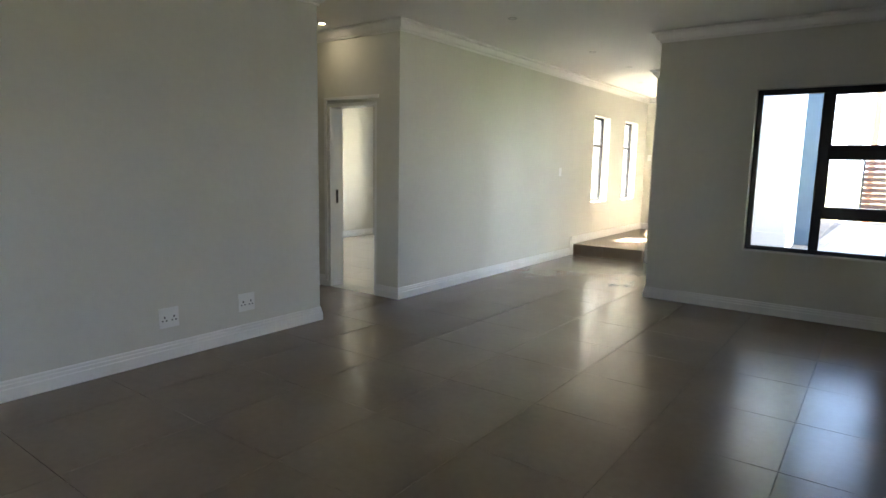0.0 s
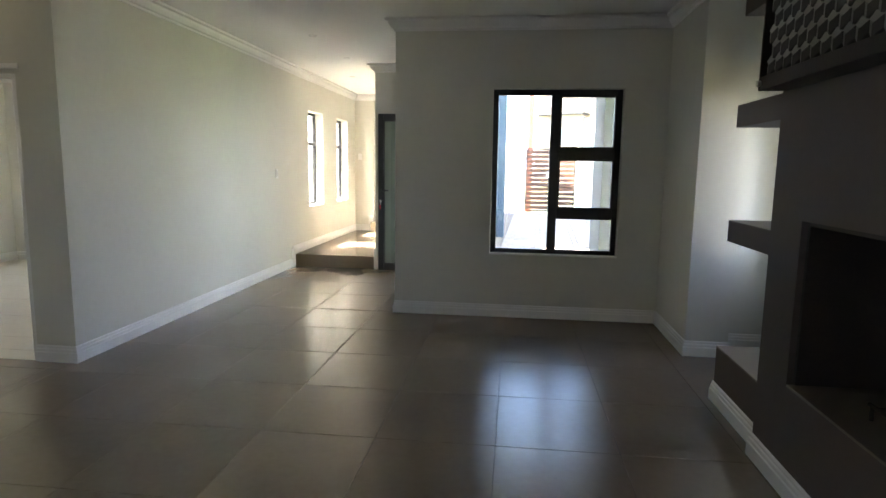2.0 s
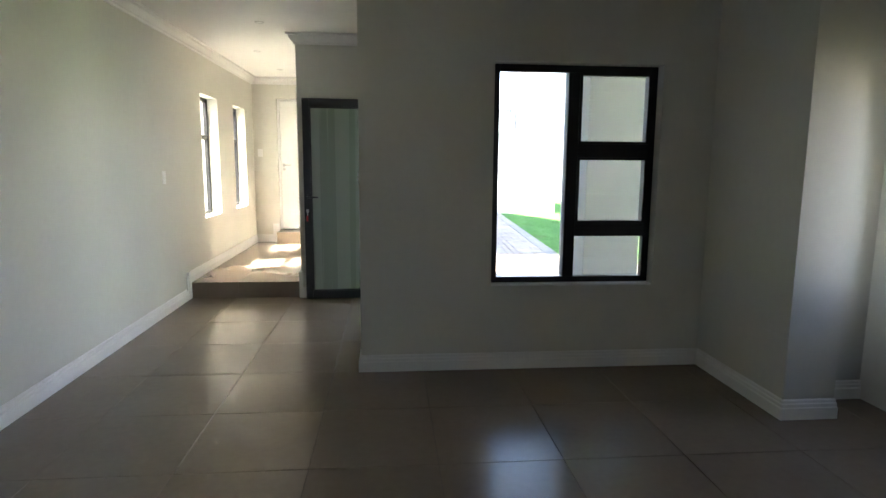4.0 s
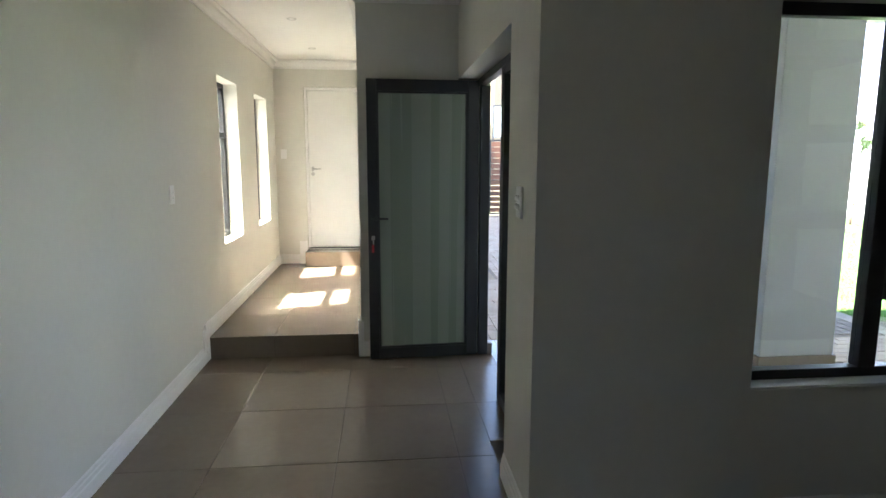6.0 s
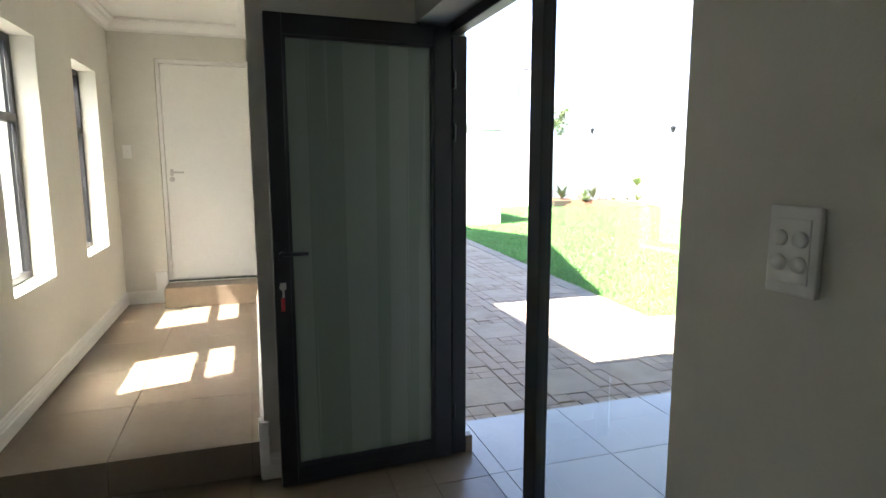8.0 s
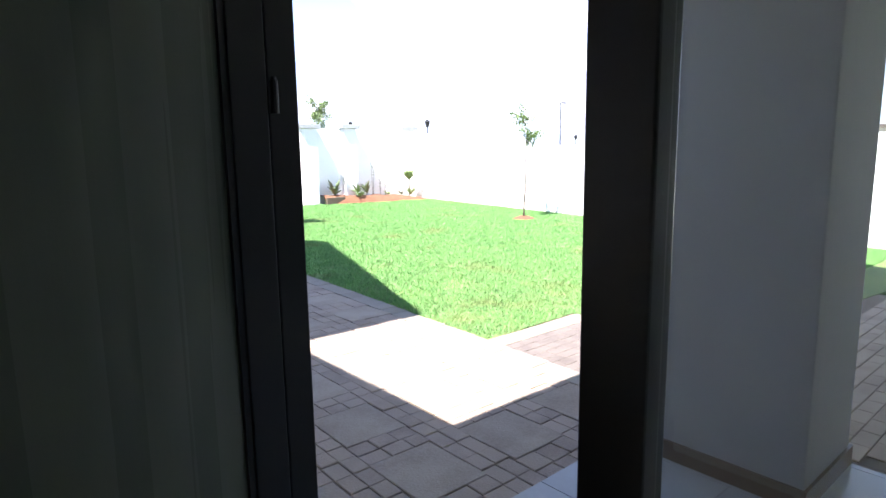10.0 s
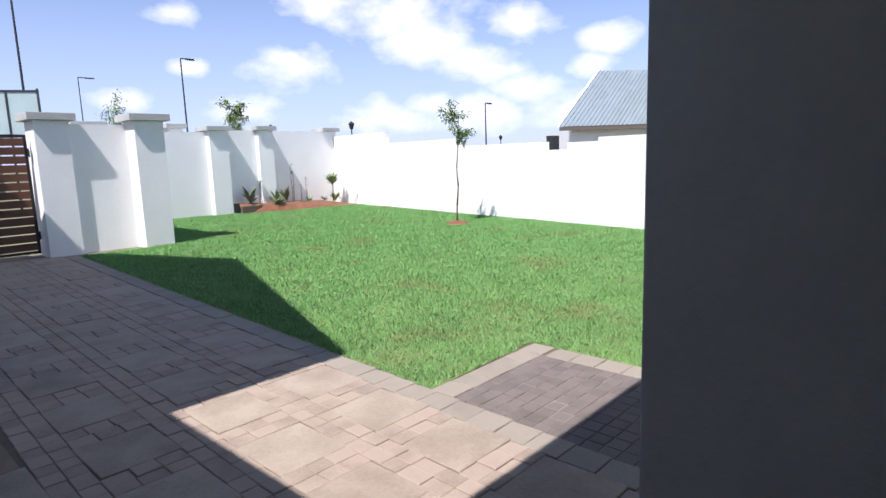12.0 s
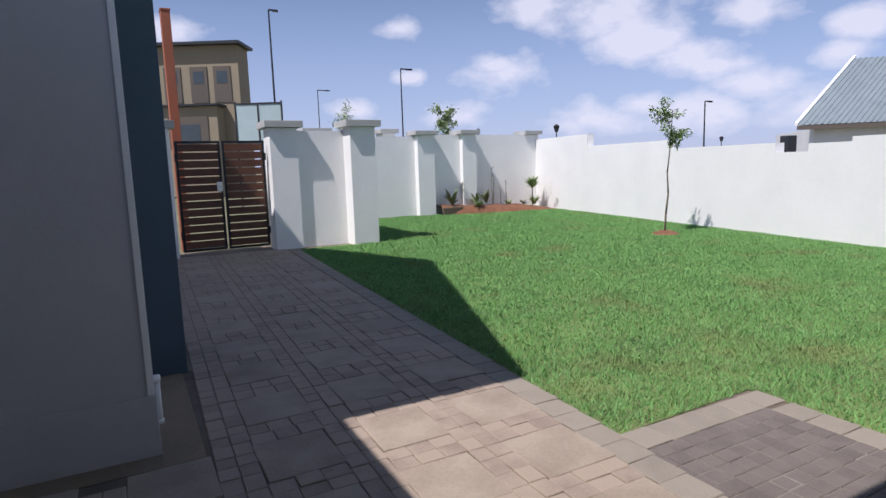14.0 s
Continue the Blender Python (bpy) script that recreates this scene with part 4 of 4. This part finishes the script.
def right_house():
    h = thing("neighbour_house", "pink-white bungalow with a ribbed blue-grey metal roof", "house", at=Matrix.Translation((25.58, 17.87, 0)) @ Matrix.Rotation(radians(-46), 4, "Z"))
    part("wall", boxes((.7, 14, .5, 7, 0, 2.45)), M_EXT, h)
    part("fascia", boxes((0, 14.2, -.02, .05, 2.40, 2.56)), M_TAUPE, h)
    bm = bmesh.new()
    n = 71
    for i in range(n):
        x0, x1 = i * .2, i * .2 + .2
        for a, b, up in ((x0, x0 + .03, .035), (x0 + .03, x1, 0)):
            ca, cb = [[bm.verts.new((x + k * 2.7, k * 3.2, 2.58 + up + k * 2.75)) for k in (0, 1)] for x in (a, b)]
            bm.faces.new((ca[0], cb[0], cb[1], ca[1]))
    for i in range(n):
        x = i * .2 + .03
        for s in (0, 1):
            xx = x - .03 * s
            lo = [bm.verts.new((xx + k * 2.7, k * 3.2, 2.58 + u + k * 2.75)) for k, u in ((0, 0), (1, 0), (1, .035), (0, .035))]
            bm.faces.new(lo)
    part("roof", bm, M_ROOF, h)
    bm = bmesh.new()
    ends = [[bm.verts.new((x + k * 2.7, k * 3.2, 2.56 + dz + k * 2.75)) for x, dz in ((-.09, 0), (.02, 0), (.02, .1), (-.09, .1))] for k in (0, 1.02)]
    for q in range(4):
        bm.faces.new((ends[0][q], ends[0][(q + 1) % 4], ends[1][(q + 1) % 4], ends[1][q]))
    bm.faces.new(ends[0])
    bm.faces.new(ends[1][::-1])
    bmesh.ops.recalc_face_normals(bm, faces=bm.faces)
    part("barge_board", bm, M_EXT, h, "white barge board")
    bm = bmesh.new()
    a = [bm.verts.new(p) for p in ((0, 0, 2.45), (2.7, 3.2, 5.2), (5.4, 6.4, 2.45), (14, 6.4, 2.45), (14, 3.2, 5.2), (14, 0, 2.45))]
    bm.faces.new((a[0], a[1], a[2]))
    bm.faces.new((a[1], a[4], a[3], a[2]))
    part("roof_back", bm, M_ROOF, h)
    part("gable_wall", boxes((4.80, 8.5, -.5, .4, 0, 5.35)), M_SANDY, h, "yellowish gable wall end")


right_house()
bx = thing("wall_box", "black box standing behind the stepped wall", "box")
part("casing", boxes((18.30, 18.68, 13.68, 13.92, -.1, 1.98), bevel=.02), M_POLE, bx)

# ---------- pieces: tiles and paving ----------
def piece_mesh(name, w, d, h, mat, bev=.003):
    """Low slab with chamfered upper edges, top at z = 0."""
    me = bpy.data.meshes.new(name)
    v = []
    for z, o in ((-h, 0), (-bev, 0), (0, bev)):
        v += [(-w / 2 + o, -d / 2 + o, z), (w / 2 - o, -d / 2 + o, z), (w / 2 - o, d / 2 - o, z), (-w / 2 + o, d / 2 - o, z)]
    f = [(8, 9, 10, 11)]
    for r in (0, 4):
        f += [(r + i, r + (i + 1) % 4, r + 4 + (i + 1) % 4, r + 4 + i) for i in range(4)]
    me.from_pydata(v, [], f)
    me.materials.append(mat)
    return me


CACHE = {}


def piece(name, parent, x0, x1, y0, y1, z, h, mat, gap=.0013, bev=.0012, jig=None):
    w, d = round(x1 - x0 - 2 * gap, 3), round(y1 - y0 - 2 * gap, 3)
    key = (name, w, d, h, mat.name)
    if key not in CACHE:
        CACHE[key] = piece_mesh(name, w, d, h, mat, bev)
    ob = new(name, CACHE[key])
    ob.parent = parent
    ob.location = ((x0 + x1) / 2, (y0 + y1) / 2, z)
    if jig:
        ob.rotation_euler = (jig.gauss(0, .006), jig.gauss(0, .006), jig.gauss(0, .012))
        ob.location.z += jig.gauss(0, .0015)
    return ob


def tiled(parent, xs, ys, z, mat, name="tile", h=.005):
    for a, b in zip(xs, xs[1:]):
        for c, d in zip(ys, ys[1:]):
            if b - a > .02 and d - c > .02:
                piece(name, parent, a, b, c, d, z, h, mat)


def joints(lo, hi, origin, step):
    k0 = math.ceil((lo - origin) / step - 1e-6)
    js = [lo]
    k = k0
    while origin + k * step < hi:
        if origin + k * step > lo + .01:
            js.append(origin + k * step)
        k += 1
    return js + [hi]


floor_ob = bpy.data.objects["floor"]
tiled(floor_ob, joints(0, 5.1, 1.11, .628), joints(-8, 1.845, 3.22, .677), 0, M_TILE)
tiled(floor_ob, joints(0, 1.93, 1.11, .628), joints(1.845, 4.24, 3.22, .677), 0, M_TILE)
tiled(floor_ob, [1.93, 2.2], joints(2.70, 4.20, 3.22, .677), 0, M_TILE)
tiled(floor_ob, joints(-4.1, 0, -.117, .615), joints(-1.05, 0, -.155, .665), 0, M_TILE)
M_ROOM = material("bedroom_tile", (0.42, 0.38, 0.31), 0.35, 0.1, 2, 0.0, 60, rand=0.2)
tiled(floor_ob, joints(-4.1, -0.22, -.117, .615), joints(0.2, 4.0, .5, .6), 0, M_ROOM)
tiled(floor_ob, [-1.03, -.30], [0, .2], 0, M_ROOM)
tiled(step_bed, joints(0, 1.18, .505, .615), joints(4.24, 7.245, 4.89, .65), .168, M_TILE, h=.01)
tiled(step_bed, joints(0, .366, .505, .615), [7.245, 7.52], .168, M_TILE, h=.01)
tiled(step2, joints(.366, 1.178, .505, .615), [7.235, 7.528], .355, M_TILE, h=.012)
for a, b in zip(*(lambda j: (j, j[1:]))(joints(0, 1.18, .505, .615))):
    p = piece("tile", step_bed, a, b, 0.0, .166, 0, .01, M_TILE)
    p.matrix_basis = Matrix.Translation(((a + b) / 2, 4.241, .081)) @ Matrix.Rotation(radians(90), 4, "X")
p = piece("tile", step2, .366, 1.178, 0, .18, 0, .01, M_TILE)
p.matrix_basis = Matrix.Translation((.772, 7.236, .256)) @ Matrix.Rotation(radians(90), 4, "X")
tiled(porch_bed, joints(2.2, 4.70, 2.88, .592), joints(2.095, 4.50, 3.905, .6), 0, M_PORCH)

path_ob = bpy.data.objects["path_bed"]
jig = random.Random(4)
rest = []


def fan(x, y):
    """Sideways drift of the courses, which fan out towards the lawn's edge."""
    return lean(y) * (x - 1.0) / 3.8


def cell(x0, x1, y0, y1, mat, name, near):
    """One paving stone, set along the fanned courses; near ones are objects of their own."""
    x0, x1 = [x + fan(x, (y0 + y1) / 2) for x in (x0, x1)]
    if near:
        piece(name, path_ob, x0, x1, y0, y1, G + jig.uniform(-.002, .002), .03, mat, .0018, .004, jig)
    else:
        rest.append((x0, x1, y0, y1, G + jig.uniform(-.002, .002)))


def split(lo, hi, n):
    """n uneven lengths between lo and hi."""
    w = [jig.uniform(.85, 1.15) for _ in range(n)]
    out, at = [lo], lo
    for k in w[:-1]:
        at += k / sum(w) * (hi - lo)
        out.append(at)
    return out + [hi]


ROWS = [4.745, 5.425, 6.06, 6.735, 7.465]
while ROWS[-1] < 14.6:
    ROWS.append(ROWS[-1] + .745)
SLAB, STRIP = .40, .205
for i in range(-2, 4):
    sx = 2.42 + i * (SLAB + STRIP)
    for y0, y1 in zip([4.495] + ROWS, ROWS + [15.5]):
        if sx < 2.6 and y0 > 6.9:
            continue
        last = i == 3
        x1 = sx + SLAB + (.03 if last else 0)
        d = min(.45, y1 - y0 - .22)
        top = y0 + d
        if y0 > 4.6:
            cell(sx, x1, y0, top, M_SLAB, "paving_slab", True)
        else:
            top = y0
        if sx < 2.6 and y0 > 6.6:
            continue
        ys = split(top, y1, 2)
        for a, b in zip(ys, ys[1:]):
            xs = split(sx, x1, 3)
            for c, e in zip(xs, xs[1:]):
                cell(c, e, a, b, M_COB, "cobble", y0 < 7.3 and sx > 2)
    # double course of setts beside the slabs
    if i < 3:
        y = 4.495
        while y < 15.4:
            h = jig.uniform(.115, .165)
            if not (sx < 2.6 and y > 7.0 and sx < 2.4):
                for k in (0, 1):
                    cell(sx + SLAB + k * STRIP / 2, sx + SLAB + (k + 1) * STRIP / 2, y, y + h, M_COB, "cobble", y < 8.2 and sx > 2)
            y += h
structure(part("apron", boxes((2.605, 2.822, 7.19, 8.735, -.1, G - .003), (1.45, 2.605, 7.19, 7.354, -.1, G - .003), (2.87, 2.90, 8.74, 15.3, -.1, G - .004), bevel=.004), M_APRON), "strip of smooth brown mortar along the wall", "pavement")
# border along the lawn and round the dark panel
y = 4.5
while y < 15.2:
    s0 = lean(y + .1)
    piece("border_stone", path_ob, 4.665 + s0, 4.86 + s0, y, y + .21, G, .03, M_KERB, .0025, .004, jig)
    y += .21
jx = random.Random(9)
for k in range(6):
    piece("border_stone", path_ob, 4.85 + k * .2, 5.05 + k * .2, 6.03, 6.23, G, .03, M_KERB, .0025, .004, jx)
for k in range(8):
    piece("border_stone", path_ob, 5.85, 6.05, 4.40 + k * .2, 4.60 + k * .2, G, .03, M_KERB, .0025, .004, jx)
for a in range(10):
    for b in range(15):
        x0, y0 = 4.765 + a * .1085, 4.50 + b * .102
        if jx.random() < .12 and a < 9 and b % 3 == 0:
            piece("cobble", path_ob, x0, x0 + .1085, y0 + .006, y0 + .102, G - .003, .03, M_DCOB, .0032, .004, jx)
        else:
            piece("cobble", path_ob, x0, x0 + .1085, y0, y0 + .102, G - .002, .03, M_DCOB, .002, .004, jx)
yy, r = 2.10, 0
while yy < 4.39:
    xx = 4.71 - (.1 if r % 2 else 0)
    while xx < 8.9:
        if not (xx < 4.74 and 3.5 < yy < 4.6) and xx > 4.70:
            rest.append((xx, xx + .2, yy, yy + .1, G + jig.uniform(-.003, .002)))
        xx += .2
    yy += .1
    r += 1
v, f = [], []
for x0, x1, y0, y1, z in rest:
    b = len(v)
    g = .002
    for zz, o in ((z - .02, 0), (z - .004, 0), (z, .004)):
        v += [(x0 + g + o, y0 + g + o, zz), (x1 - g - o, y0 + g + o, zz), (x1 - g - o, y1 - g - o, zz), (x0 + g + o, y1 - g - o, zz)]
    f.append((b + 8, b + 9, b + 10, b + 11))
    for r in (0, 4):
        f += [(b + r + i, b + r + (i + 1) % 4, b + r + 4 + (i + 1) % 4, b + r + 4 + i) for i in range(4)]
me = bpy.data.meshes.new("cobbles")
me.from_pydata(v, [], f)
me.materials.append(M_COBX)
cb = tagged(new("cobbles", me), "small brown-grey cobbles between the slabs", "cobbles", "", "stuff")
